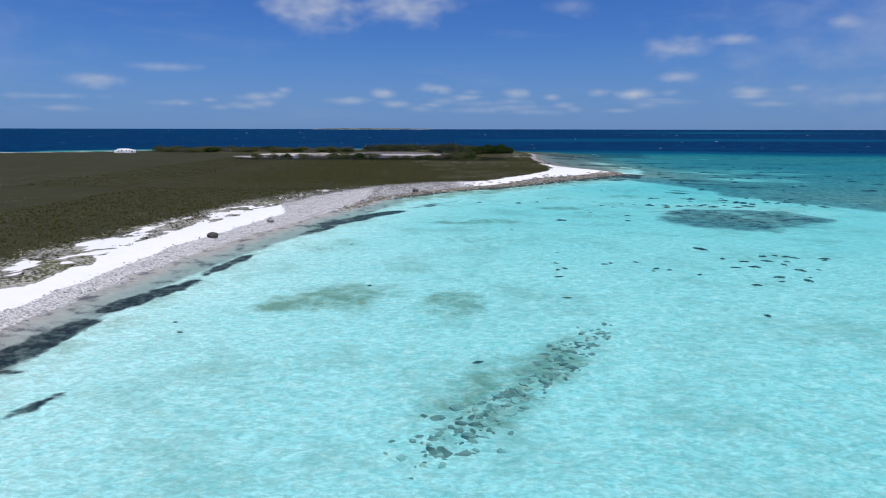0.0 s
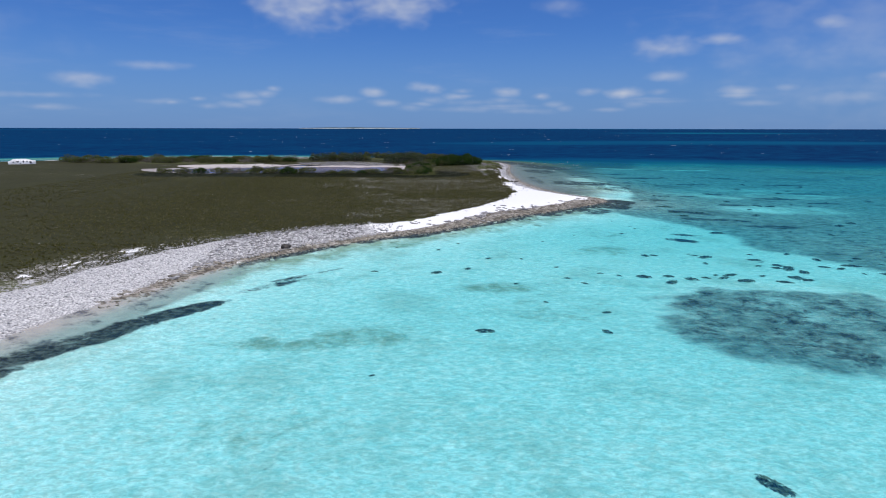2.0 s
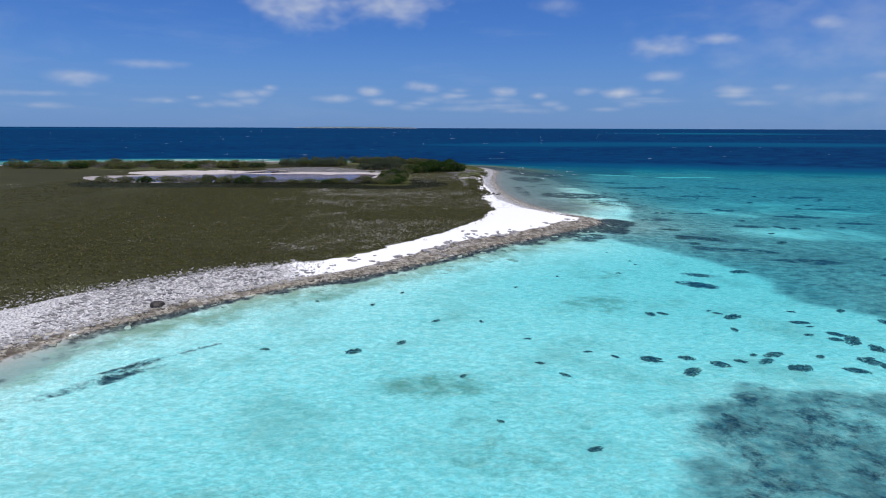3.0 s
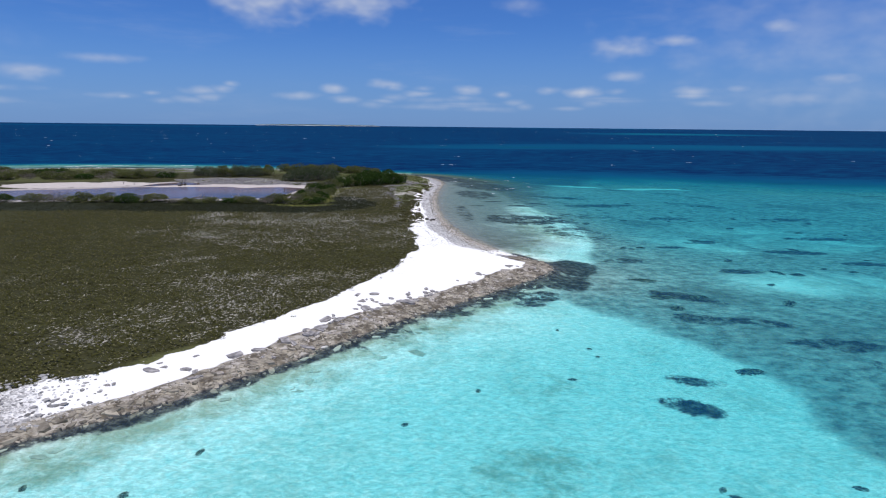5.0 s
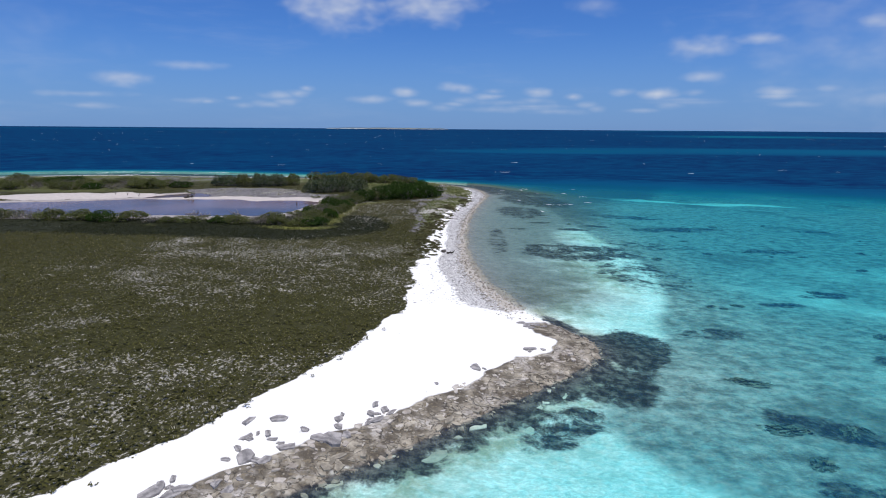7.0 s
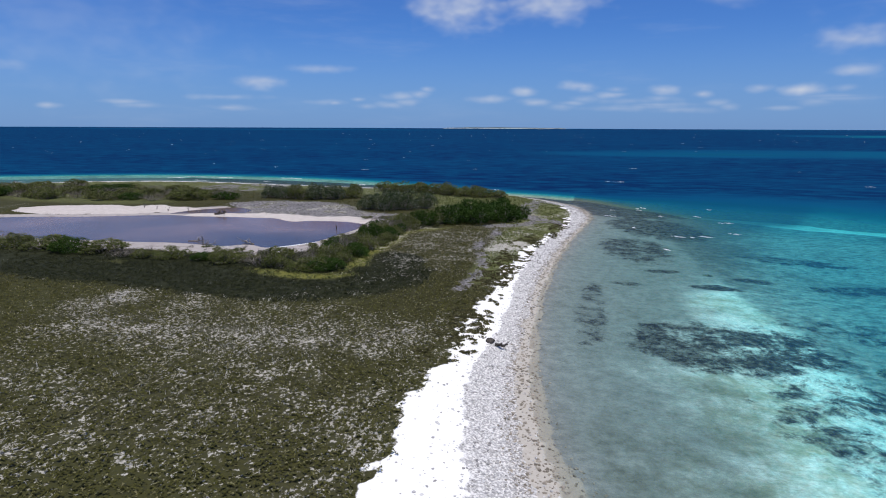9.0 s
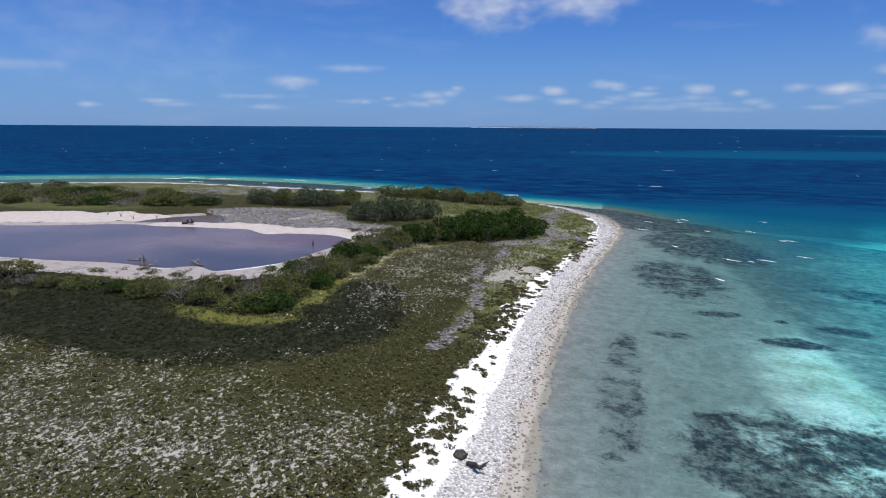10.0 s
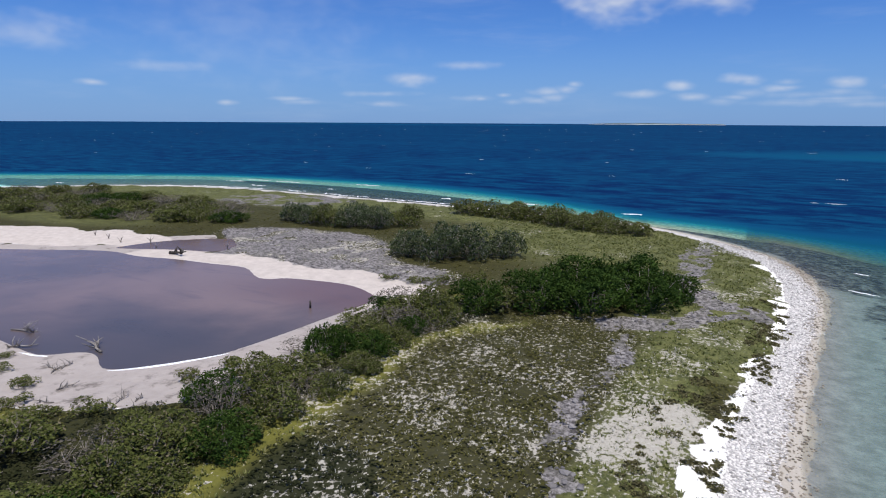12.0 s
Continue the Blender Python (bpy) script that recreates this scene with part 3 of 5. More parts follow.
    soil = n.mix(n.math("MULTIPLY", A("green"), .85), soil, n.mix(n.step(n.math("ADD", n.math("MULTIPLY", fine, .5), n.math("MULTIPLY", n.noise(pos, .8, 5.0, .7), .5)), .38, .62), (0.052, 0.062, 0.020), (0.15, 0.155, 0.055)))
    soil = n.mix(A("yellow"), soil, n.mix(fine, (0.080, 0.082, 0.016), (0.165, 0.158, 0.036)))
    # dark soil tone, which also holds painted shade among the herbs
    soil = n.mix(n.math("MULTIPLY", n.math("MULTIPLY", A("dark"), .8), n.math("SUBTRACT", 1.0, A("yellow"))), soil, n.mix(mid, (0.011, 0.014, 0.006), (0.024, 0.027, 0.011)))
    tuft = n.noise(n.vec("MULTIPLY", pos, (1.0, 0.8, 1.0)), 3.4, 3.0, 0.7, 0.3)
    bare = n.step(n.math("ADD", n.math("ADD", n.math("MULTIPLY", tuft, .86), n.math("MULTIPLY", n.noise(pos, 0.45, 3.0, 0.6), .14)), n.math("MULTIPLY", n.math("SUBTRACT", n.math("ADD", A("gap"), n.math("MULTIPLY", n.math("SUBTRACT", n.noise(pos, .28, 3.0, .6), .5), 1.5)), 0.6), 0.22)), 0.545, 0.61)
    soil = n.mix(n.math("MULTIPLY", bare, .9), soil, n.mix(fine, (0.24, 0.22, 0.18), (0.56, 0.53, 0.47)))
    tone = n.mix(cut(A("veg"), mid, 0.9), tone, soil)
    grav = n.mix(n.step(n.noise(pos, 2.2, 5.0, .75), .40, .62), (0.055, 0.05, 0.05), (0.30, 0.28, 0.275))
    grav = n.mix(n.math("MULTIPLY", n.step(n.noise(pos, 0.28, 4.0, .65), .46, .66), .6), grav, n.mix(fine, (0.05, 0.048, 0.04), (0.14, 0.135, 0.11)))
    grav_on = cut(A("gravel"), mid, 0.9)
    tone = n.mix(n.math("MULTIPLY", grav_on, .9), tone, grav)
    tone = n.mix(cut(A("sandy"), n.noise(pos, .45, 5.0, .7), .5), tone, n.mix(mid, (0.34, 0.295, 0.262), (0.62, 0.56, 0.505)))
    normal = n.bump(n.math("ADD", fine, n.math("MULTIPLY", mid, 1.5)), 0.6, 0.09)
    finish(n, out, tone, 0.85, normal, 0.15)
    return m


def sea_material():
    """Clear water: it takes the red out with the depth below it, scatters blue, and mirrors the sky a little."""
    m, n, out, pos = material("sea_water")
    deep = n.attr("depth")
    ripples = n.noise(n.vec("MULTIPLY", pos, (0.95, 1.1, 1.0)), 1.7, 3.0, 0.6, 0.9)
    waves = n.noise(n.vec("MULTIPLY", pos, (0.5, 1.3, 1.0)), 0.35, 3.0, 0.6)
    # the small waves' light and dark, put into the tint by varying the depth
    height = n.math("ADD", n.math("MULTIPLY", n.math("SUBTRACT", ripples, 0.5), 1.5), n.math("MULTIPLY", n.math("SUBTRACT", waves, 0.5), 0.25))
    d = n.math("MAXIMUM", n.math("ADD", deep, n.math("MULTIPLY", height, n.step(deep, 0.1, 1.6))), 0.0)
    away = lambda k: n.math("EXPONENT", n.math("MULTIPLY", d, -k))
    rgb = n.node("ShaderNodeCombineColor", {0: away(0.74), 1: away(0.118), 2: away(0.100)}).outputs[0]
    clear = n.node("ShaderNodeBsdfTransparent", {"Color": rgb}).outputs[0]
    wave_shading = n.noise(n.vec("MULTIPLY", pos, (0.35, 1.0, 1.0)), 0.22, 6.0, 0.75)
    drift = n.noise(n.vec("MULTIPLY", pos, (0.4, 1.0, 1.0)), 0.016, 5.0, 0.6, 0.4)
    murk = n.mix(n.step(deep, 7.0, 25.0), (0.0015, 0.070, 0.160), (0.0003, 0.0125, 0.062))
    # lit and dark wave faces painted into the scatter colour as streaks
    murk = n.mix(n.math("MULTIPLY", n.step(wave_shading, .42, .60), 0.62), murk, (0.001, 0.066, 0.142), "MIX")
    murk = n.mix(n.math("MULTIPLY", n.step(drift, .42, .68), 0.45), murk, (0.001, 0.046, 0.115), "MIX")
    murk = n.mix(n.step(deep, 1.0, 8.0), (0.006, 0.126, 0.285), murk)
    normal = n.bump(n.math("ADD", ripples, n.math("MULTIPLY", waves, 3.0)), 0.35, 0.16)
    haze = n.node("ShaderNodeBsdfDiffuse", {"Color": murk}).outputs[0]
    body = n.node("ShaderNodeMixShader", {0: n.math("SUBTRACT", 1.0, n.math("EXPONENT", n.math("MULTIPLY", n.math("MAXIMUM", n.math("SUBTRACT", d, 0.9), 0.0), -0.17))), 1: clear, 2: haze}).outputs[0]
    gloss = n.node("ShaderNodeBsdfGlossy", {"Color": (1, 1, 1), "Roughness": 0.28, "Normal": normal}).outputs[0]
    fres = n.math("MINIMUM", n.node("ShaderNodeFresnel", {"IOR": 1.33, "Normal": normal}).outputs[0], 0.025)
    n.put(out.inputs[0], n.node("ShaderNodeMixShader", {0: fres, 1: body, 2: gloss}).outputs[0])
    return m


def pond_material(name, dark, light, slate=None):
    """Turbid brine over a stained bed; slate: a darker tone blended in along the south side."""
    m, n, out, pos = material(name)
    broad = n.noise(pos, 0.055, 5.0, 0.55, 0.3)
    streak = n.noise(n.vec("MULTIPLY", pos, (0.25, 1.0, 1.0)), 0.5, 4.0)
    tone = n.mix(n.step(broad, 0.34, 0.66), dark, light)
    if slate:
        xy = n.node("ShaderNodeSeparateXYZ", {0: pos})
        edge = n.math("ADD", n.math("SUBTRACT", xy.outputs[1], n.math("MULTIPLY", xy.outputs[0], 0.38)), n.math("MULTIPLY", broad, 16.0))
        tone = n.mix(n.math("MULTIPLY", n.step(edge, 254.0, 240.0), .8), tone, slate)
        rusty = n.math("MULTIPLY", n.step(n.math("ADD", xy.outputs[0], n.math("MULTIPLY", broad, 14.0)), -16.0, 0.0), n.step(xy.outputs[1], 238.0, 245.0))
        tone = n.mix(n.math("MULTIPLY", rusty, .75), tone, (0.125, 0.072, 0.062))
    tone = n.mix(n.math("MULTIPLY", n.step(streak, .55, .75), .35), tone, (dark[0] * .7, dark[1] * .75, dark[2] * .85))
    normal = n.bump(n.noise(pos, 3.0, 3.0), 0.25, 0.03)
    finish(n, out, tone, 0.22, normal, 0.22)
    return m


def leaf_material(name, dark, light, extra=None):
    m, n, out, pos = material(name)
    geo = n.node("ShaderNodeNewGeometry").outputs["Random Per Island"]
    fac = n.math("ADD", n.math("MULTIPLY", geo, 0.65), n.math("MULTIPLY", n.step(n.noise(pos, 0.9, 3.0), .35, .65), 0.35))
    tone = n.mix(fac, dark, light)
    if extra:
        tone = n.mix(n.step(geo, 0.86, 0.9), tone, extra)
    base = n.node("ShaderNodeBsdfPrincipled", {"Base Color": tone, "Roughness": 0.8, "Specular IOR Level": 0.12}).outputs[0]
    shine = n.node("ShaderNodeBsdfTranslucent", {"Color": tone}).outputs[0]
    n.put(out.inputs[0], n.node("ShaderNodeMixShader", {0: 0.3, 1: base, 2: shine}).outputs[0])
    return m


GROUND, SEA = ground_material(), sea_material()
POND_WATER = pond_material("pond_water", (0.110, 0.086, 0.084), (0.185, 0.132, 0.118), (0.050, 0.050, 0.058))
LAGOON_WATER = pond_material("lagoon_water", (0.10, 0.062, 0.04), (0.16, 0.105, 0.07))
LEAF_DARK = leaf_material("dark_green_leaves", (0.012, 0.030, 0.004), (0.058, 0.104, 0.017))
LEAF_OLIVE = leaf_material("olive_green_leaves", (0.046, 0.060, 0.014), (0.155, 0.172, 0.048), (0.19, 0.165, 0.11))
LEAF_GREY = leaf_material("grey_green_leaves", (0.030, 0.050, 0.018), (0.118, 0.145, 0.068), (0.22, 0.22, 0.18))
LEAF_DRY = leaf_material("dry_twig_leaves", (0.075, 0.065, 0.05), (0.19, 0.17, 0.14))
GRASS_DRY = leaf_material("olive_brown_herbs", (0.044, 0.044, 0.012), (0.108, 0.104, 0.029), (0.19, 0.175, 0.085))
STRAW = leaf_material("bleached_stalks", (0.34, 0.32, 0.27), (0.74, 0.71, 0.64))
TUSSOCK = leaf_material("olive_brown_tussocks", (0.06, 0.058, 0.024), (0.16, 0.145, 0.07))
GRASS_DARK = leaf_material("dark_green_herbs", (0.013, 0.017, 0.006), (0.036, 0.040, 0.015))
GRASS_GREEN = leaf_material("green_grass", (0.075, 0.092, 0.028), (0.18, 0.195, 0.065), (0.27, 0.25, 0.12))
BARK = plain("grey_bark", (0.10, 0.085, 0.07), (0.27, 0.24, 0.21), 9.0)
DRIFT = plain("weathered_driftwood", (0.09, 0.08, 0.072), (0.30, 0.275, 0.25), 8.0)
BLACK_DRIFT = plain("dark_wet_wood", (0.02, 0.018, 0.016), (0.10, 0.085, 0.07), 8.0)
STONE = plain("grey_beachrock", (0.15, 0.14, 0.135), (0.40, 0.37, 0.345), 2.4, 0.85, 0.7, 0.08)
STONES = plain("coral_cobbles", (0.17, 0.16, 0.15), (0.68, 0.66, 0.63), 3.0, 0.85, 0.5, 0.04, 0.65)
STONES_DARK = plain("grey_coral_gravel", (0.045, 0.042, 0.043), (0.33, 0.31, 0.30), 0.9, 0.85, 0.5, 0.04, 0.4)
WEED = plain("sea_grass", (0.08, 0.088, 0.068), (0.25, 0.25, 0.19), 2.0, 0.9, 0.8, 0.15)
FOAM = plain("white_foam", (0.70, 0.73, 0.75), (0.86, 0.87, 0.88), 1.5, 0.6, 0.3)
HULL_PAINT = plain("chalky_white_paint", (0.62, 0.61, 0.58), (0.82, 0.81, 0.79), 1.5, 0.5, 0.15)
HULL_DARK = plain("dark_opening", (0.012, 0.012, 0.014), (0.035, 0.035, 0.038), 2.0, 0.4, 0.1)

# ---- meshes ----


def mesh_from(name, verts, faces, mats, smooth_on=False):
    """A mesh from arrays of places and of triangles or quads."""
    me = bpy.data.meshes.new(name)
    verts, faces = np.asarray(verts, np.float32), np.asarray(faces, np.int32)
    k = faces.shape[1]
    me.vertices.add(len(verts))
    me.vertices.foreach_set("co", verts.ravel())
    me.loops.add(faces.size)
    me.loops.foreach_set("vertex_index", faces.ravel())
    me.polygons.add(len(faces))
    me.polygons.foreach_set("loop_start", np.arange(0, faces.size, k, dtype=np.int32))
    me.polygons.foreach_set("use_smooth", np.full(len(faces), smooth_on))
    for mt in mats:
        me.materials.append(mt)
    me.update(calc_edges=True)
    return me


def part(name, me, parent, label=""):
    ob = new(name, me)
    ob.parent = parent
    return tagged(ob, label)


def axis(lo, hi, step, far=4900.0):
    side = [0.0]
    g = step
    while side[-1] < far:
        g *= 1.17
        side.append(side[-1] + g)
    left = [lo - d for d in side[:0:-1]]
    mid = list(np.arange(lo, hi, step))
    right = [hi + d for d in side]
    return np.clip(np.array(left + mid + right), -far, far)


def sheet(name, xs, ys, height, mats, keys, data=None):
    gx, gy = np.meshgrid(xs, ys)
    x, y = gx.ravel(), gy.ravel()
    s = survey(x, y) if data is None else data
    z = height(x, y, s)
    nx, ny = len(xs), len(ys)
    i = (np.arange(ny - 1)[:, None] * nx + np.arange(nx - 1)[None, :]).ravel()
    me = mesh_from(name, np.column_stack([x, y, z]), np.column_stack([i, i + 1, i + nx + 1, i + nx]), mats, True)
    for k in keys:
        me.attributes.new(k, "FLOAT", "POINT").data.foreach_set("value", s[k].astype(np.float32))
    return new(name, me)


def ground_height(x, y, s):
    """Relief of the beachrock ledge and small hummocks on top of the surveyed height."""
    ledge = np.abs(lumps(x, y, 2.3) - 0.5) * 2
    return s["z"] + s["rock"] * (0.30 - 0.55 * ledge * (1 - ledge)) + 0.12 * s["veg"] * (lumps(x, y, 1.6, 2) - 0.5) + 0.1 * s["reef"] * (lumps(x, y, 1.8) - .5)


ground = sheet("ground", axis(-92, 84, 0.55), axis(8, 318, 0.55), ground_height, [GROUND],
               ("s", "veg", "rock", "tan", "cobble", "wet", "gravel", "mud", "gap", "yellow", "green", "dark", "weed", "film", "reef", "grey", "sandy"))
tagged(ground, "low coral island with white beach, dry herbs and pale sandy seabed", "ground", kind="structure")
sea = sheet("water", axis(-120, 110, 1.4), axis(-10, 360, 1.4), lambda x, y, s: np.zeros(x.shape), [SEA], ("depth",))
sea.visible_shadow = False
tagged(sea, "clear turquoise lagoon water turning deep blue offshore", "sea", kind="structure")


FINE_X, FINE_Y, FINE = np.arange(-92, 84, 0.55), np.arange(8, 318, 0.55), {}


def survey_near(x, y):
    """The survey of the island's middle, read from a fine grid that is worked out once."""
    if not FINE:
        gx, gy = np.meshgrid(FINE_X, FINE_Y)
        full = survey(gx.ravel(), gy.ravel())
        FINE.update({k: full[k].reshape(gx.shape).astype(float) for k in full if k != "arc"})
        FINE["top"] = ground_height(gx, gy, FINE)
    u, v = (np.asarray(x, float) - FINE_X[0]) / .55, (np.asarray(y, float) - FINE_Y[0]) / .55
    i, j = np.clip(u.astype(int), 0, len(FINE_X) - 2), np.clip(v.astype(int), 0, len(FINE_Y) - 2)
    fu, fv = np.clip(u - i, 0, 1), np.clip(v - j, 0, 1)
    mixed = lambda g: (g[j, i] * (1 - fu) + g[j, i + 1] * fu) * (1 - fv) + (g[j + 1, i] * (1 - fu) + g[j + 1, i + 1] * fu) * fv
    return {k: mixed(g) for k, g in FINE.items()}


def flat_area(name, outline, z, mat, grow=0.0):
    bm = bmesh.new()
    c = outline.mean(axis=0)
    bm.faces.new([bm.verts.new((*(c + (p - c) * (1 + grow / max(np.linalg.norm(p - c), 1))), z)) for p in outline])
    bmesh.ops.triangulate(bm, faces=bm.faces[:])
    me = bpy.data.meshes.new(name)
    bm.to_mesh(me)
    bm.free()
    me.materials.append(mat)
    return new(name, me)


tagged(flat_area("pond_water", POND, POND_Z, POND_WATER, 1.0), "still mauve-brown salt pond behind the beach", "pond", kind="structure")
tagged(flat_area("lagoon_water", LAGOON, POND_Z - 0.005, LAGOON_WATER, 0.5), "shallow brown side pool of the salt pond", "pond", kind="structure")

# ---- plants ----
rng = np.random.RandomState(11)


def height_at(x, y):
    x, y = np.atleast_1d(np.asarray(x, float)), np.atleast_1d(np.asarray(y, float))
    near = (x > -90) & (x < 82) & (y > 10) & (y < 316)
    return survey_near(x, y)["top"] if near.all() else ground_height(x, y, survey(x, y))


def leaf_quads(centres, size, flat=0.35, seed=0):
    """Small bent leaf sprays, one quad each, turned at random."""
    r = np.random.RandomState(seed)
    n = len(centres)
    a = r.normal(size=(n, 3))
    a[:, 2] *= flat
    a /= np.linalg.norm(a, axis=1)[:, None]
    b = np.cross(a, r.normal(size=(n, 3)))
    b /= np.linalg.norm(b, axis=1)[:, None]
    long = size * r.uniform(0.6, 1.35, n)[:, None]
    broad = long * r.uniform(0.4, 0.62, n)[:, None]
    v = np.stack([centres - a * long * .5, centres + b * broad * .5, centres + a * long * .6, centres - b * broad * .5], axis=1).reshape(-1, 3)
    return v, np.arange(4 * n).reshape(n, 4)


def tubes(paths, sides=6):
    """Tapered round limbs along lists of (x, y, z, radius)."""
    verts, faces = [], []
    for path in paths:
        p = np.array(path, float)
        base = len(verts)
        for i, (x, y, z, r) in enumerate(p):
            d = p[min(i + 1, len(p) - 1), :3] - p[max(i - 1, 0), :3]
            d /= max(np.linalg.norm(d), 1e-6)
            u = np.cross(d, (0.31, 0.92, 0.24))
            u /= max(np.linalg.norm(u), 1e-6)
            q = np.cross(d, u)
            for k in range(sides):
                c, s = math.cos(2 * math.pi * k / sides), math.sin(2 * math.pi * k / sides)
                verts.append(p[i, :3] + r * (c * u + s * q))
        for i in range(len(p) - 1):
            for k in range(sides):
                a, b = base + i * sides + k, base + i * sides + (k + 1) % sides
                faces.append((a, b, b + sides, a + sides))
        for end, flip in ((base, True), (base + (len(p) - 1) * sides, False)):
            for k in range(1, sides - 2, 2):
                q = (end, end + k, end + k + 1, end + k + 2)
                faces.append(q[::-1] if flip else q)
    return np.array(verts), np.array(faces)


def shrub_proto(kind, seed, leaves, count, leaf_size, lobes, spread=0.68, bare=0.0, low=0.25):
    """A shrub one metre in radius and one metre high: several crooked stems and a crown of leaf sprays in uneven lobes."""
    r = np.random.RandomState(seed)
    cs = []
    for i in range(lobes):
        ang, rad = 2.4 * i + r.uniform(-.4, .4), spread * math.sqrt((i + .5) / lobes)
        cs.append((rad * math.cos(ang), rad * math.sin(ang), r.uniform(low + .08, 0.68) * (1 - 0.25 * rad), r.uniform(.24, .38)))
    cs = np.array(cs)
    m = count * 9
    own = cs[r.randint(lobes, size=m)]
    d = r.normal(size=(m, 3))
    d /= np.linalg.norm(d, axis=1)[:, None]
    reach = np.where(r.rand(m) < .86, 1 + .15 * r.normal(size=m), r.uniform(.4, .9, m))
    q = own[:, :3] + d * (own[:, 3] * reach)[:, None] * (1, 1, .85)
    deep = (np.linalg.norm((q[:, None, :] - cs[None, :, :3]) / (1, 1, .85), axis=2) < cs[None, :, 3] * .8).any(axis=1)
    # thin places in the crown
    thin = lumps(q[:, 0] * 9 + seed, q[:, 1] * 9 + q[:, 2] * 13, 2.0, 2) < 0.36 + bare
    pts = q[(d[:, 2] > -.55) & ~(deep & (r.rand(m) < .8)) & (q[:, 2] > .05) & ~thin][:count]
    stems = []
    for c in cs:
        b = np.array([c[0] * .25 + r.uniform(-.08, .08), c[1] * .25 + r.uniform(-.08, .08), -0.06])
        mid = b + (c[:3] - b) * .5 + r.normal(size=3) * .05
        stems.append([(*b, .028), (*(b * .6 + mid * .4), .024), (*mid, .018), (*c[:3], .010)])
        for _ in range(3):
            tip = c[:3] + r.normal(size=3) * c[3] * .5
            stems.append([(*mid, .012), (*((mid + tip) / 2 + r.normal(size=3) * .03), .008), (*tip, .004)])
    v, f = leaf_quads(np.array(pts), leaf_size, 0.5, seed)
    sv, sf = tubes(stems, 4)
    return kind, mesh_from("crown", v, f, [leaves]), mesh_from("stems", sv, sf, [BARK], True)


def plant(proto, x, y, radius, height, turn, label, group, stretch=1.0):
    kind, crown, stems = proto
    ob = new(kind)
    part("crown", crown, ob)
    part("trunk", stems, ob, "crooked grey stems")
    ob.matrix_basis = pose(x, y, float(height_at(x, y)[0]) - 0.04, 0, 0, turn) @ Matrix.Diagonal((radius * stretch, radius, height, 1))
    return tagged(ob, label, "shrub", group)


DARK = [shrub_proto("mangrove_bush", 20 + i, LEAF_DARK, 5600, 0.070, 18, low=.1) for i in range(3)]
OLIVE = [shrub_proto("mangrove_bush", 30 + i, LEAF_OLIVE, 3700, 0.082, 15, .76, .05, .06) for i in range(4)]
GREY = [shrub_proto("buttonwood_bush", 40 + i, LEAF_GREY, 3700, 0.074, 14, .68, .03, .12) for i in range(3)]
DRY = [shrub_proto("leafless_shrub", 50 + i, LEAF_DRY, 700, 0.07, 10, bare=.06) for i in range(2)]
LOW = [shrub_proto("low_shrub", 60 + i, LEAF_OLIVE, 900, 0.13, 9, .8, .02, .12) for i in range(3)]


def stand(protos, spots, label, group, seed):
    r = np.random.RandomState(seed)
    for i, (x, y, rad, h) in enumerate(spots):
        plant(protos[i % len(protos)], x, y, rad * r.uniform(.95, 1.08), h * r.uniform(.94, 1.08), r.uniform(0, 360), label, group)


stand(DARK, [(11.8, 249.5, 3.5, 3.6), (16.0, 250.6, 3.8, 4.0), (20.2, 253.6, 3.5, 3.7), (13.6, 254.2, 3.8, 4.2), (18.0, 257.0, 3.8, 4.2), (22.0, 257.4, 2.6, 3.0)],
      "dense dark green mangrove thicket beside grey coral gravel", "dark mangrove thicket", 1)
stand(GREY, [(-9.0, 262.5, 2.8, 3.9), (-5.0, 261.8, 3.2, 4.3), (-1.2, 264.0, 3.2, 4.4), (1.8, 267.0, 2.8, 3.8), (-5.5, 266, 3.0, 4.4)],
      "upright grey-green buttonwood bush on stony ground", "buttonwood bushes by the pond", 2)
stand(GREY[:2] + OLIVE[:1], [(-39, 276, 2.8, 3.2), (-35, 275.5, 3.0, 3.6), (-31, 275, 3.1, 3.9), (-27, 275.6, 3.1, 4.0), (-23.2, 277, 3.1, 4.2), (-20.5, 281, 3.0, 4.0), (-29, 280, 3.0, 3.8)],
      "green buttonwood bush in a row behind the gravel", "buttonwood row", 3)
stand(OLIVE, [(-17, 297, 3.4, 2.8), (-12.5, 297.2, 3.4, 2.9), (-8, 296.4, 3.4, 2.9), (-3.5, 295.2, 3.4, 2.8), (1, 293.2, 3.3, 2.7), (5.2, 291.3, 3.2, 2.6), (9.2, 290.3, 3.0, 2.4), (13, 290.6, 2.6, 2.0),
              (-10, 301, 3.2, 2.8), (-1, 299, 3.2, 2.7), (6, 296, 3.0, 2.4)],
      "rounded olive-green sea grape bush near the outer shore", "outer hedge of bushes", 4)


def rows_of(seed, spots, jitter, size, tall):
    """Bushes of uneven size close to the given places."""
    r = np.random.RandomState(seed)
    return [(x + r.normal() * jitter, y + r.normal() * jitter, size * r.uniform(.75, 1.2), tall * r.uniform(.75, 1.2)) for x, y in spots]


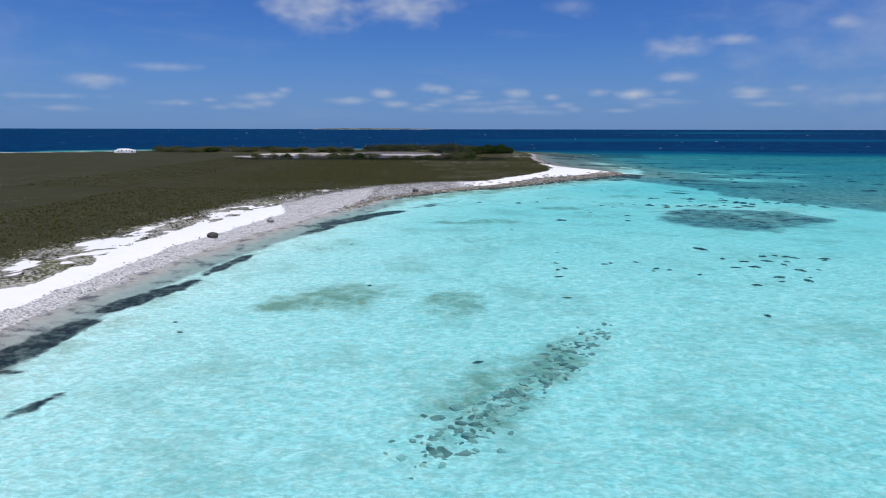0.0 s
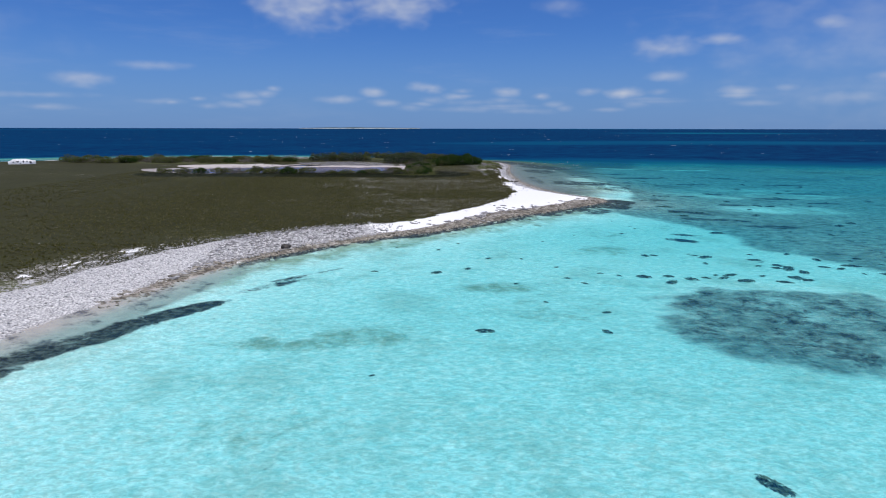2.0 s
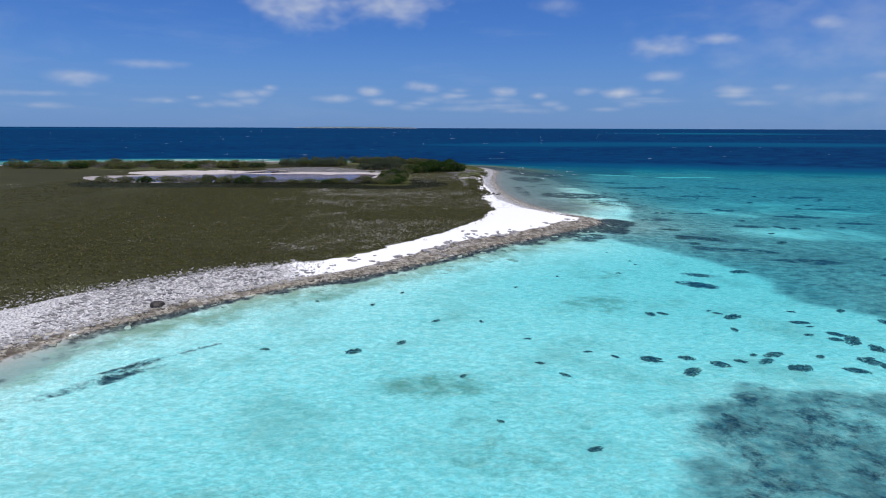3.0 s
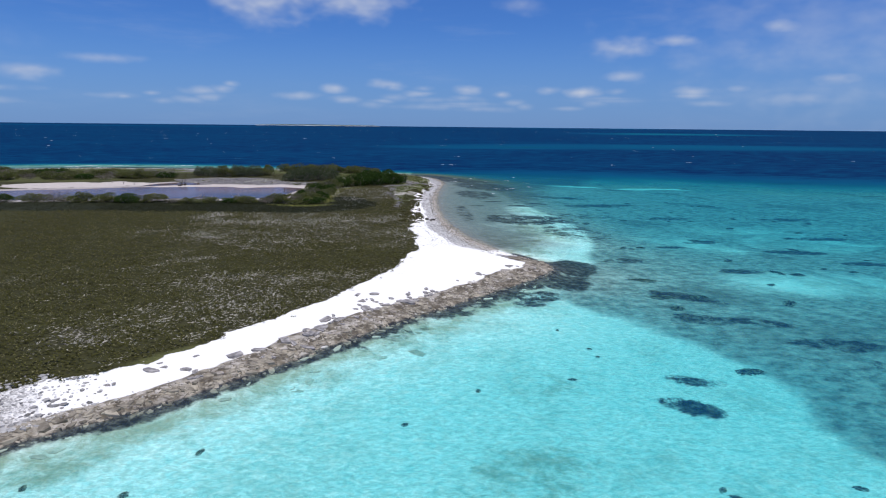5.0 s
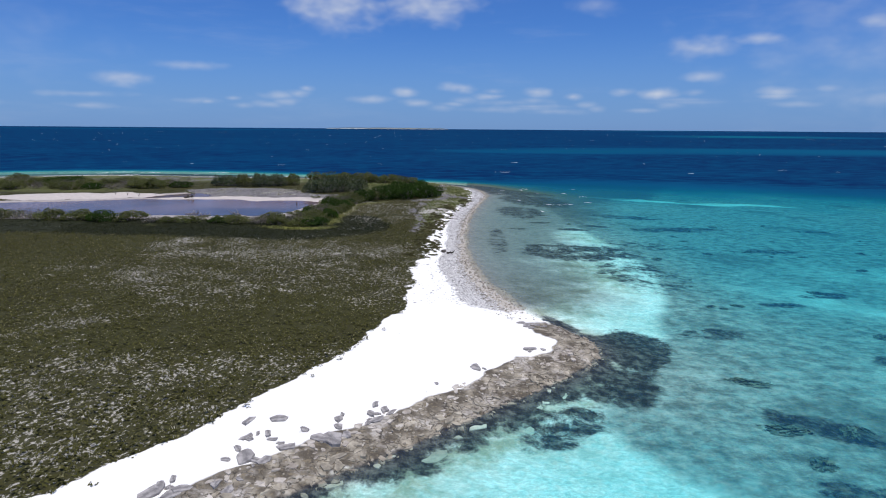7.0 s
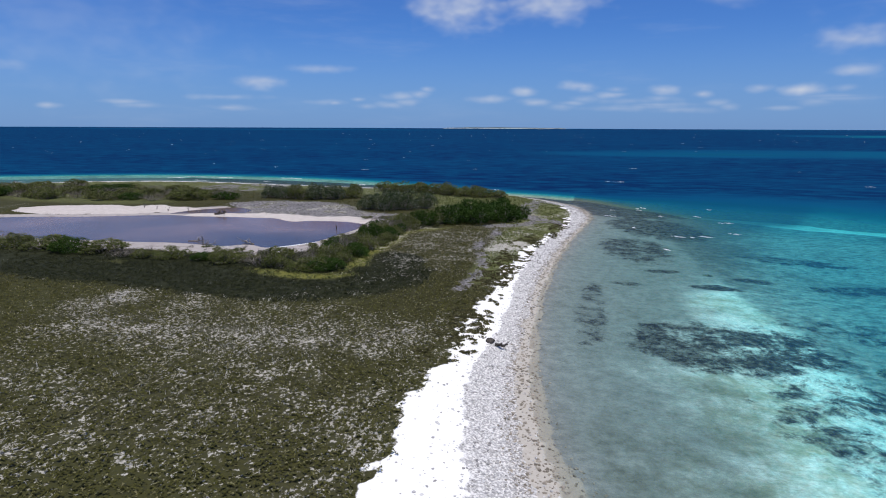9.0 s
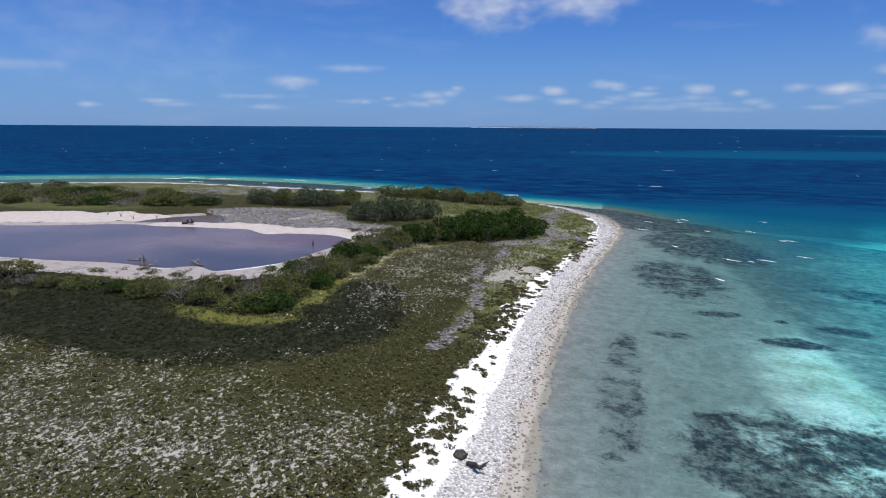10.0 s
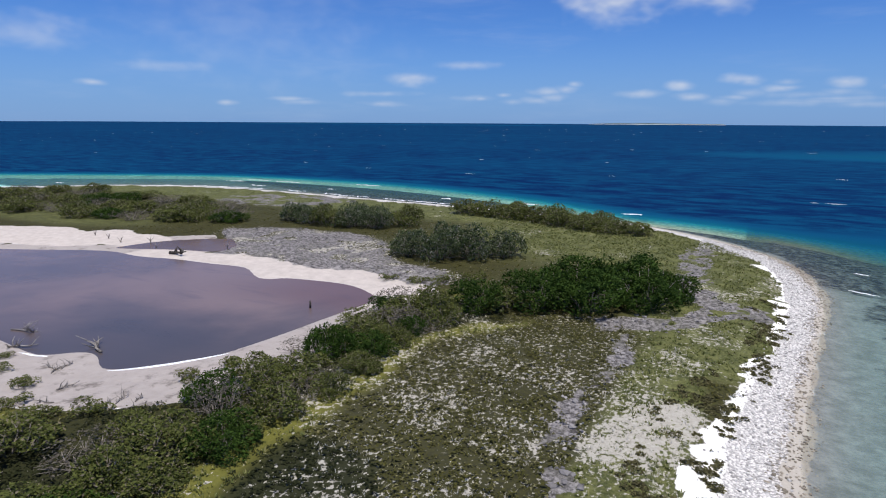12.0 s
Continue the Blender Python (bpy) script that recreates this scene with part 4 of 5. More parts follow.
bank = [(x, 262.5 + .012 * (x + 80) ** 2 * (x > -80) * .6) for x in range(-122, -46, 5)]
behind = [(x + 2, 269.5 + 2.5 * (k % 2)) for k, x in enumerate(range(-130, -46, 5))]
rear = [(x, 277 + 3.5 * (k % 3)) for k, x in enumerate(range(-116, -52, 6))]
stand([OLIVE[0], DRY[0], OLIVE[1], OLIVE[2], DARK[2], DRY[1], OLIVE[3]], rows_of(61, bank + behind, .9, 3.5, 2.5) + rows_of(62, rear, 1.5, 3.8, 2.1),
      "patchy green and leafless scrub behind the pond's sand bank", "scrub north of the pond", 5)
south_belt = [(x, 212.6 + .6 * math.sin(x / 5)) for x in range(-68, -26, 5)]
gap_belt = [(x, 211.4) for x in range(-24, -8, 4)]
corner = [(-8.5, 211.2), (-5, 211), (-1.4, 210.8), (2.2, 210.6), (5, 211), (-3, 213.6), (.6, 214.2), (3.8, 214.2)]
inner = [(.4 + .4 * math.sin(y), y) for y in np.arange(218, 244, 4.2)]
middle = [(3.1, y) for y in np.arange(217.6, 243, 3.5)]
outer = [(5.3, y) for y in np.arange(215, 241, 3.8)]
rim = [(5.9 + .5 * math.sin(y * 1.7), y) for y in np.arange(221, 240, 2.9)]
head = [(4.6, 243), (3, 246.4), (7.2, 246.2), (9.4, 247.6), (0, 244.4), (6.4, 241)]
stand([OLIVE[0], OLIVE[1], DARK[0], OLIVE[3], DRY[0]], rows_of(63, south_belt, .5, 2.9, 2.05) + rows_of(64, gap_belt, .4, 2.0, 1.4) + rows_of(65, corner, .3, 2.4, 2.0) + rows_of(66, inner, .3, 2.0, 1.8)
      + rows_of(67, middle, .25, 2.4, 2.2) + rows_of(68, outer, .25, 1.8, 1.6) + rows_of(71, rim, .35, 1.7, 1.5) + rows_of(69, head, .2, 2.4, 2.5) + rows_of(70, [(-48, 216.2), (-40, 216.4), (-10.4, 213.4)], .3, 2.1, 1.5),
      "tangled olive-green mangrove scrub along the salt pond", "mangrove belt round the pond", 6)
stand(LOW, [(-4.2, 218.4, 1.3, .8), (-6.2, 216.6, 1.2, .7), (-12, 219, 1.0, .7), (-15.8, 219.6, .9, .6), (-3.4, 224.4, 1.0, .9), (-18.5, 221.2, .7, .5), (-9.5, 217, 1.0, .6), (-2.0, 252.4, 1.2, .8), (0.4, 253.4, 1.3, .9),
            (-5.8, 252.4, 1.0, .7), (-2.8, 227.6, .9, .8), (-22, 218, 1.0, .6), (3.0, 255, 1.4, 1.1)],
      "low straggly shrub on bare salt mud", "low shrubs on the mud flat", 7)


def herbs(name, x, y, reach, blades, mat, label, seed, upright=0.34, slim=0.21):
    """Low plants: each a rosette of narrow pointed blades."""
    r = np.random.RandomState(seed)
    z = height_at(x, y)
    n = len(x)
    size = reach * r.uniform(.55, 1.3, n)
    ang = r.uniform(0, 2 * math.pi, (n, blades))
    out = r.uniform(.25, 1.0, (n, blades)) * size[:, None]
    up = r.uniform(.35, 1.0, (n, blades)) * size[:, None] * upright * 2
    wid = slim * size[:, None] * r.uniform(.7, 1.4, (n, blades))
    c, s = np.cos(ang), np.sin(ang)
    off = 0.22 * size[:, None]
    bx, by, bz = x[:, None] + c * off, y[:, None] + s * off, z[:, None] - 0.03 + 0 * ang
    p0 = np.stack([bx - s * wid, by + c * wid, bz], -1)
    p1 = np.stack([bx + s * wid, by - c * wid, bz], -1)
    p2 = np.stack([x[:, None] + c * (off + out), y[:, None] + s * (off + out), z[:, None] + up], -1)
    v = np.stack([p0, p1, p2], axis=2).reshape(-1, 3)
    # blades of one plant share its root, so that a plant is one island
    root = len(v)
    f = np.arange(root).reshape(-1, 3)
    ob = new(name, mesh_from(name, v, f, [mat]))
    return tagged(ob, label, "grass", kind="stuff")


def cushions(name, x, y, reach, leaves, mat, label, seed, tall=0.62):
    """Low cushion plants: each a dome of small pointed leaves lying over one another."""
    r = np.random.RandomState(seed)
    z = height_at(x, y)
    n = len(x)
    size = reach * r.uniform(.6, 1.35, n)[:, None]
    ang, q = r.uniform(0, 2 * math.pi, (n, leaves)), np.sqrt(r.rand(n, leaves))
    cx, cy = x[:, None] + np.cos(ang) * q * size, y[:, None] + np.sin(ang) * q * size
    cz = z[:, None] + size * tall * (1 - q * q) * r.uniform(.6, 1.1, (n, leaves)) + .01
    way = ang + r.normal(size=(n, leaves)) * .7
    ln, wd = size * r.uniform(.45, .8, (n, leaves)), size * r.uniform(.16, .3, (n, leaves))
    fall = ln * (q * tall * 1.1 - .25 + .35 * r.normal(size=(n, leaves)))
    c, s = np.cos(way), np.sin(way)
    p0 = np.stack([cx - s * wd - c * ln * .4, cy + c * wd - s * ln * .4, cz], -1)
    p1 = np.stack([cx + s * wd - c * ln * .4, cy - c * wd - s * ln * .4, cz], -1)
    p2 = np.stack([cx + c * ln * .6, cy + s * ln * .6, np.maximum(cz - fall, z[:, None] - .02)], -1)
    v = np.stack([p0, p1, p2], axis=2).reshape(-1, 3)
    ob = new(name, mesh_from(name, v, np.arange(len(v)).reshape(-1, 3), [mat]))
    return tagged(ob, label, "grass", kind="stuff")


def scatter(x0, x1, y0, y1, per_area, want, seed):
    r = np.random.RandomState(seed)
    n = int((x1 - x0) * (y1 - y0) * per_area)
    x, y = r.uniform(x0, x1, n), r.uniform(y0, y1, n)
    s = survey_near(x, y)
    keep = r.rand(n) < want(x, y, s)
    return x[keep], y[keep]


def spread(x0, x1, y0, y1, pace, want, seed):
    """Places on a jittered grid, so that plants keep their distance."""
    r = np.random.RandomState(seed)
    gx, gy = np.meshgrid(np.arange(x0, x1, pace), np.arange(y0, y1, pace))
    x, y = gx.ravel() + r.uniform(-.42, .42, gx.size) * pace, gy.ravel() + r.uniform(-.42, .42, gx.size) * pace
    keep = r.rand(x.size) < want(x, y, survey_near(x, y))
    return x[keep], y[keep]


def herb_share(x, y, s):
    clump = .35 + .65 * smooth(lumps(x, y, 1.1, 2) - 0.12 * (s["gap"] - .5), .26, .44)
    return s["veg"] * (1 - s["gravel"]) * clump * (1 - smooth(s["green"], .12, .5)) * (1 - s["yellow"]) * (s["belt"] < 6) * (s["pond"] < -3)


def dim_share(x, y, s):
    return herb_share(x, y, s) * smooth(s["dark"], .2, .7)


def open_share(x, y, s):
    return herb_share(x, y, s) * (1 - smooth(s["dark"], .2, .7))


def green_share(x, y, s):
    clump = smooth(lumps(x, y, 1.6, 2) - 0.25 * (s["gap"] - .5), .3, .5)
    return s["veg"] * (1 - s["gravel"]) * clump * np.clip(smooth(s["green"], .35, .9) + s["yellow"], 0, 1) * (s["belt"] < 2) * (s["pond"] < -3)


near = spread(-62, 32, 100, 250, .38, lambda x, y, s: open_share(x, y, s) * (.15 + .85 * smooth(x, -62, -24)) * (.2 + .8 * smooth(y, 100, 125)), 21)
cushions("dry_herbs", *near, 0.23, 9, GRASS_DRY, "olive-brown cushion herbs with sandy gaps", 22, .95)
pale = [scatter(-34, 31, 118, 204, 7.0, lambda x, y, s: .42 * s["veg"] * smooth(s["gap"] + .8 * (lumps(x, y, 1.6, 2) - .5), .4, 1.0) * (1 - smooth(s["dark"], .5, .8)), 44), scatter(4, 31, 204, 250, 5.0, lambda x, y, s: s["veg"] * smooth(s["gap"] + .8 * (lumps(x, y, 1.6, 2) - .5), .5, 1.0) * (1 - s["gravel"]) * .7, 48), scatter(-46, -16, 24, 118, 5.0, lambda x, y, s: open_share(x, y, s) * smooth(s["gap"], .5, 1.0), 45)]
herbs("bleached_stalks", np.concatenate([a for a, _ in pale]), np.concatenate([b for _, b in pale]), 0.17, 5, STRAW, "bleached dry stalks among the salt herbs", 46, .6, .10)
west = [scatter(-56, -8, 24, 106, 4.5, herb_share, 23), scatter(-80, -58, 106, 250, 2.4, open_share, 24), scatter(-60, 30, 250, 300, 1.8, herb_share, 25)]
herbs("dry_herbs", np.concatenate([a for a, _ in west]), np.concatenate([b for _, b in west]), 0.24, 6, GRASS_DRY, "olive-brown dry salt herbs on low ground", 26)
shade = [spread(-34, 26, 188, 250, .42, dim_share, 41), scatter(-80, -34, 188, 216, 2.0, dim_share, 42)]
cushions("dark_herbs", np.concatenate([a for a, _ in shade]), np.concatenate([b for _, b in shade]), 0.25, 12, GRASS_DARK, "dense dark green herbs below the mangrove belt, colour deepened for their own shade", 43)
tuss = scatter(22, 33, 186, 262, 6.0, lambda x, y, s: smooth(s["band"], .60, .80) * (1 - smooth(s["v"], 1.0, 3.0)) * smooth(lumps(x, y, 2.2), .42, .56), 47)
tv, tf = [], []
for k, (x, y, z) in enumerate(zip(*tuss, height_at(*tuss))):
    r = np.random.RandomState(k)
    rad = r.uniform(.12, .36)
    d = r.normal(size=(46, 3))
    d[:, 2] = abs(d[:, 2])
    d /= np.linalg.norm(d, axis=1)[:, None]
    v, f = leaf_quads(d * rad * (1.2, 1, .55) * r.uniform(.5, 1, 46)[:, None] + (x, y, z), .17, .4, k)
    tv.append(v), tf.append(f + 184 * k)
tagged(new("beach_tussocks", mesh_from("beach_tussocks", np.vstack(tv), np.vstack(tf), [TUSSOCK])), "olive-brown grass tussocks on white beach sand", "grass", kind="stuff")
lush = [scatter(-10, 33, 200, 300, 9.0, green_share, 27), scatter(-30, 0, 205, 240, 3.0, green_share, 28), scatter(-90, -10, 280, 306, 1.2, green_share, 29)]
herbs("green_grass", np.concatenate([a for a, _ in lush]), np.concatenate([b for _, b in lush]), 0.20, 7, GRASS_GREEN, "short yellow-green grass behind the beach", 30, .45)

# ---- stones ----
t5 = (1 + 5 ** .5) / 2
ICO = np.array([(-1, t5, 0), (1, t5, 0), (-1, -t5, 0), (1, -t5, 0), (0, -1, t5), (0, 1, t5), (0, -1, -t5), (0, 1, -t5), (t5, 0, -1), (t5, 0, 1), (-t5, 0, -1), (-t5, 0, 1)]) / 1.9
ICO_F = np.array([(0, 11, 5), (0, 5, 1), (0, 1, 7), (0, 7, 10), (0, 10, 11), (1, 5, 9), (5, 11, 4), (11, 10, 2), (10, 7, 6), (7, 1, 8), (3, 9, 4), (3, 4, 2), (3, 2, 6), (3, 6, 8), (3, 8, 9), (4, 9, 5), (2, 4, 11),
                  (6, 2, 10), (8, 6, 7), (9, 8, 1)])


def pebbles(name, x, y, lo, hi, flat, mat, label, seed, sink=0.3):
    r = np.random.RandomState(seed)
    n = len(x)
    size = (lo + (hi - lo) * r.rand(n) ** 2.2)[:, None] * np.stack([r.uniform(.8, 1.3, n), r.uniform(.7, 1.1, n), flat * r.uniform(.6, 1.2, n)], 1)
    v = ICO[None] * (1 + 0.22 * r.normal(size=(n, 12, 1))) * size[:, None]
    a = r.uniform(0, 2 * math.pi, n)
    c, s = np.cos(a)[:, None], np.sin(a)[:, None]
    vx, vy = v[..., 0] * c - v[..., 1] * s + x[:, None], v[..., 0] * s + v[..., 1] * c + y[:, None]
    vz = v[..., 2] + (height_at(x, y) + size[:, 2] * (1 - sink) * .5)[:, None]
    f = (ICO_F[None] + 12 * np.arange(n)[:, None, None]).reshape(-1, 3)
    ob = new(name, mesh_from(name, np.stack([vx, vy, vz], -1).reshape(-1, 3), f, [mat]))
    return tagged(ob, label, "stones", kind="stuff")


strip = [scatter(22, 38, 165, 300, 24, lambda x, y, s: np.maximum(s["cobble"], .12 * smooth(s["band"], 1.1, .6) * s["east"]) * (s["s"] > 0), 31), scatter(-30, 10, 20, 122, 14, lambda x, y, s: s["cobble"] * (s["s"] > 0), 32)]
pebbles("cobbles", np.concatenate([a for a, _ in strip]), np.concatenate([b for _, b in strip]), .035, .11, .6, STONES, "pale grey coral cobbles heaped along the beach", 33)
flats = scatter(-45, 33, 203, 290, 8, lambda x, y, s: s["gravel"] * (.3 + .7 * smooth(lumps(x, y, 6.0), .38, .56)) * (1 - smooth(s["sandy"], .2, .6)) * (s["pond"] < -1), 34)
pebbles("gravel", *flats, .05, .24, .5, STONES_DARK, "dark and pale grey coral gravel flat", 35)
strand = scatter(24, 38, 160, 295, 15, lambda x, y, s: s["wet"], 36)
pebbles("wet_stones", *strand, .04, .12, .6, plain("wet_brown_stones", (0.10, 0.085, 0.06), (0.36, 0.31, 0.24), 3.0, .5, .5, .04, .6), "brown wet stones at the water's edge", 37)
STONE_MIX = plain("mixed_coral_rubble", (0.09, 0.085, 0.08), (0.52, 0.50, 0.47), 1.2, 0.85, 0.5, 0.04, 0.6)
jumble = scatter(-14, 9, 92, 122, 16.0, lambda x, y, s: s["rubbly"] * (s["s"] > .5) * (s["band"] < 1.2), 38)
pebbles("storm_rubble", *jumble, .06, .24, .45, STONE_MIX, "jumbled grey coral rubble thrown up on the beach", 39)


def slab_mesh(seed, mat, lift=0.12):
    """A broken plate of beachrock: an uneven outline with worn edges."""
    r = np.random.RandomState(seed)
    k = 7
    ang = np.linspace(0, 2 * math.pi, k, endpoint=False) + r.uniform(-.42, .42, k)
    rad = r.uniform(.34, .64, k)
    ring = lambda f, z, j: [(f * rad[i] * math.cos(ang[i]) * 1.3, f * rad[i] * math.sin(ang[i]), z + j * r.uniform(-1, 1)) for i in range(k)]
    v = ring(1.02, -.12, 0) + ring(1.02, lift * .7, .012) + ring(.97, lift, .02) + ring(.5, lift * 1.02, .015) + [(0, 0, lift)]
    f = []
    for lvl in range(3):
        for i in range(k):
            a, b = lvl * k + i, lvl * k + (i + 1) % k
            f += [(a, b, b + k), (a, b + k, a + k)]
    f += [(3 * k + i, 3 * k + (i + 1) % k, 4 * k) for i in range(k)]
    return mesh_from("beachrock_slab", v, f, [mat])


SLABS = [slab_mesh(70 + i, STONE) for i in range(6)]
ROCK_BROWN = plain("brown_beachrock", (0.105, 0.09, 0.068), (0.44, 0.39, 0.30), 1.6, .85, .9, .1, .45)
WORN = plain("pale_grey_beachrock", (0.24, 0.205, 0.165), (0.60, 0.545, 0.47), 1.6, .85, .8, .1, .3)


def along_shore(arc, off):
    """The place at a distance along the shoreline, that far inland from it."""
    seg = np.linalg.norm(np.roll(SHORE, -1, 0) - SHORE, axis=1)
    run = np.concatenate([[0], np.cumsum(seg)])
    i = min(int(np.searchsorted(run, arc, "right")) - 1, len(seg) - 1)
    a, b = SHORE[i], SHORE[(i + 1) % len(SHORE)]
    d = (b - a) / seg[i]
    p = a + d * (arc - run[i])
    return p[0] - d[1] * off, p[1] + d[0] * off


def plates(name, spots, mat, label, seed, kind="stuff", tilt=5, drop=0.0):
    """Many broken rock plates in one mesh, lying half sunk and overlapping."""
    r = np.random.RandomState(seed)
    vs, fs, base = [], [], 0
    protos = []
    for i in range(5):
        me = slab_mesh(seed + i, mat, .10)
        co = np.zeros(len(me.vertices) * 3, np.float32)
        me.vertices.foreach_get("co", co)
        idx = np.zeros(len(me.polygons) * 3, np.int32)
        me.loops.foreach_get("vertex_index", idx)
        protos.append((co.reshape(-1, 3), idx.reshape(-1, 3)))
    z = height_at([q[0] for q in spots], [q[1] for q in spots])
    for (x, y, size, turn), zz in zip(spots, z):
        co, idx = protos[r.randint(5)]
        m = pose(0, 0, 0, r.uniform(-tilt, tilt), r.uniform(-tilt, tilt), turn + r.uniform(-30, 30))
        v = (co * (size, size * r.uniform(.6, 1), .6 + .4 * size)) @ np.array(m.to_3x3()).T + (x, y, zz + r.uniform(-.09, .0) - drop)
        vs.append(v), fs.append(idx + base)
        base += len(v)
    return tagged(new(name, mesh_from(name, np.vstack(vs), np.vstack(fs), [mat])), label, "rocks", kind=kind)


ledge, crust = [], []
for i in range(1500):
    x, y = along_shore(rng.uniform(ARC_ROCK - 6, ARC_TIP + 2), rng.uniform(-0.6, 1.5))
    ledge.append((x, y, rng.uniform(.10, .28) + .6 * rng.rand() ** 5, rng.uniform(0, 360)))
for i in range(1100):
    place = rng.uniform(ARC_ROCK + 4, ARC_TIP - 3)
    x, y = along_shore(place, rng.uniform(.9, 1.3 + 1.5 * float(smooth(place, ARC_BEACH + 6, ARC_BEACH + 24))) + .3 * abs(rng.normal()))
    crust.append((x, y, rng.uniform(.08, .22) + .5 * rng.rand() ** 5, rng.uniform(0, 360)))
rock_ledge = tagged(new("beachrock_ledge"), "cracked brown beachrock ledge along the waterline", "rocks", kind="structure")
LEDGE_MESHES = [slab_mesh(130 + i, ROCK_BROWN, .16) for i in range(6)]
near_ledge = [q for q in ledge if 12 < q[0] < 45][:290]
for i, ((x, y, size, turn), z) in enumerate(zip(near_ledge, height_at([q[0] for q in near_ledge], [q[1] for q in near_ledge]))):
    ob = part("rock", LEDGE_MESHES[i % 6], rock_ledge)
    ob.matrix_basis = pose(x, y, float(z) - .03, rng.uniform(-9, 9), rng.uniform(-9, 9), turn) @ Matrix.Diagonal((size * 1.15, size * rng.uniform(.5, .9), size * .7 + .2, 1))
plates("ledge_rubble", [q for q in ledge if q not in near_ledge], ROCK_BROWN, "broken brown beachrock along the waterline", 80, tilt=13)
plates("beachrock_crust", crust, WORN, "worn pale grey beachrock rubble above the ledge", 90, tilt=6, drop=.03)
sunken = []
for i in range(70):
    x, y = along_shore(rng.uniform(ARC_ROCK + 10, ARC_TIP - 8), -abs(rng.normal()) * 2.2 - .3)
    sunken.append((x, y, rng.uniform(.3, .8) + .7 * rng.rand() ** 3, rng.uniform(0, 360)))
plates("sunken_beachrock", sunken, plain("drowned_beachrock", (0.26, 0.25, 0.19), (0.62, 0.59, 0.48), 1.2, .9, .8, .1, .4), "drowned beachrock plates in the shallows", 100, drop=.06)


def loose_slab(i, x, y, size, label, group):
    ob = new("flat_rock", SLABS[i % len(SLABS)])
    ob.matrix_basis = pose(x, y, float(height_at(x, y)[0]) - 0.01, rng.uniform(-4, 4), rng.uniform(-4, 4), rng.uniform(0, 360)) @ Matrix.Diagonal((size, size * rng.uniform(.6, .95), .35 + .45 * size, 1))
    return tagged(ob, label, "rock", group)


HEAPS = [(20.7, 137.4), (21.5, 138.9), (25.8, 142.4), (24.4, 140.8), (26.6, 143.6), (20.2, 135.4), (18.4, 134.2), (15.5, 129), (16, 131.2), (18.2, 132.6), (9.9, 123.4), (13.2, 126.4)]
for i in range(74):
    # heaps of slabs at a few places, strays between them
    if i % 5:
        x, y = HEAPS[i % 12][0] + rng.normal() * .75, HEAPS[i % 12][1] + rng.normal() * .6
    else:
        x, y = along_shore(rng.uniform(ARC_BEACH - 4, ARC_TIP - 4), 3.4 + abs(rng.normal()) * 0.8)
    loose_slab(i, x, y, rng.uniform(.25, .7) + .6 * rng.rand() ** 3, "loose flat slab of grey beachrock on white sand", "loose beachrock slabs")
for i, (x, y, size) in enumerate(((21.2, 141.3, .9), (19.6, 140.7, .8), (20.6, 137.6, 1.3), (24, 139.9, 1.0))):
    loose_slab(i, x, y, size, "large flat slab of grey beachrock on white sand", "loose beachrock slabs")
for i, (dx, dy, size) in enumerate(((0, 0, 1.2), (.9, .5, .8), (-.5, .8, .9), (.4, -.6, .7), (1.5, .2, .6))):
    loose_slab(i, 37.0 + dx, 160.6 + dy, size * .8, "dark flat slab lying at the sandy point", "slabs at the point")


def boulder(x, y, size, mat, label):
    r = np.random.RandomState(int(abs(x * 10)) + 5)
    bm = bmesh.new()
    bmesh.ops.create_icosphere(bm, subdivisions=3, radius=size)
    for q in bm.verts:
        q.co *= 1 + 0.35 * noise.noise(q.co * 1.3 / size + Vector((x, y, 0))) + 0.12 * noise.noise(q.co * 4 / size)
        q.co.z *= .7
    me = bpy.data.meshes.new("boulder")
    bm.to_mesh(me)
    bm.free()
    me.materials.append(mat)
    ob = new("boulder", me)
    ob.location = (x, y, float(height_at(x, y)[0]) + size * .3)
    return tagged(ob, label, "rock")


boulder(-6.9, 106.8, .5, BLACK_DRIFT, "dark wet boulder at the edge of the rubble beach")
boulder(-21.8, 71.0, .45, STONE, "grey boulder on the cobble strip")
boulder(-24.6, 60.6, .5, BLACK_DRIFT, "dark boulder half sunk in cobbles")

# ---- sea bed ----


def clump_mesh(seed, mat):
    """A ragged tuft bed of sea grass: many short strap leaves over an uneven patch."""
    r = np.random.RandomState(seed)
    n = 150
    a, q = r.uniform(0, 2 * math.pi, n), r.rand(n) ** .65
    q = q * (.62 + .5 * lumps(np.cos(a) * 2 + seed, np.sin(a) * 2, 1.0, 2))
    c = np.column_stack([q * np.cos(a) * 1.05, q * np.sin(a) * 1.05, r.uniform(.02, .45, n) * (1.05 - q)])
    v, f = leaf_quads(c, .34, .25, seed)
    v[:, 2] = np.maximum(v[:, 2], .02)
    return mesh_from("sea_grass_clump", v, f, [mat])


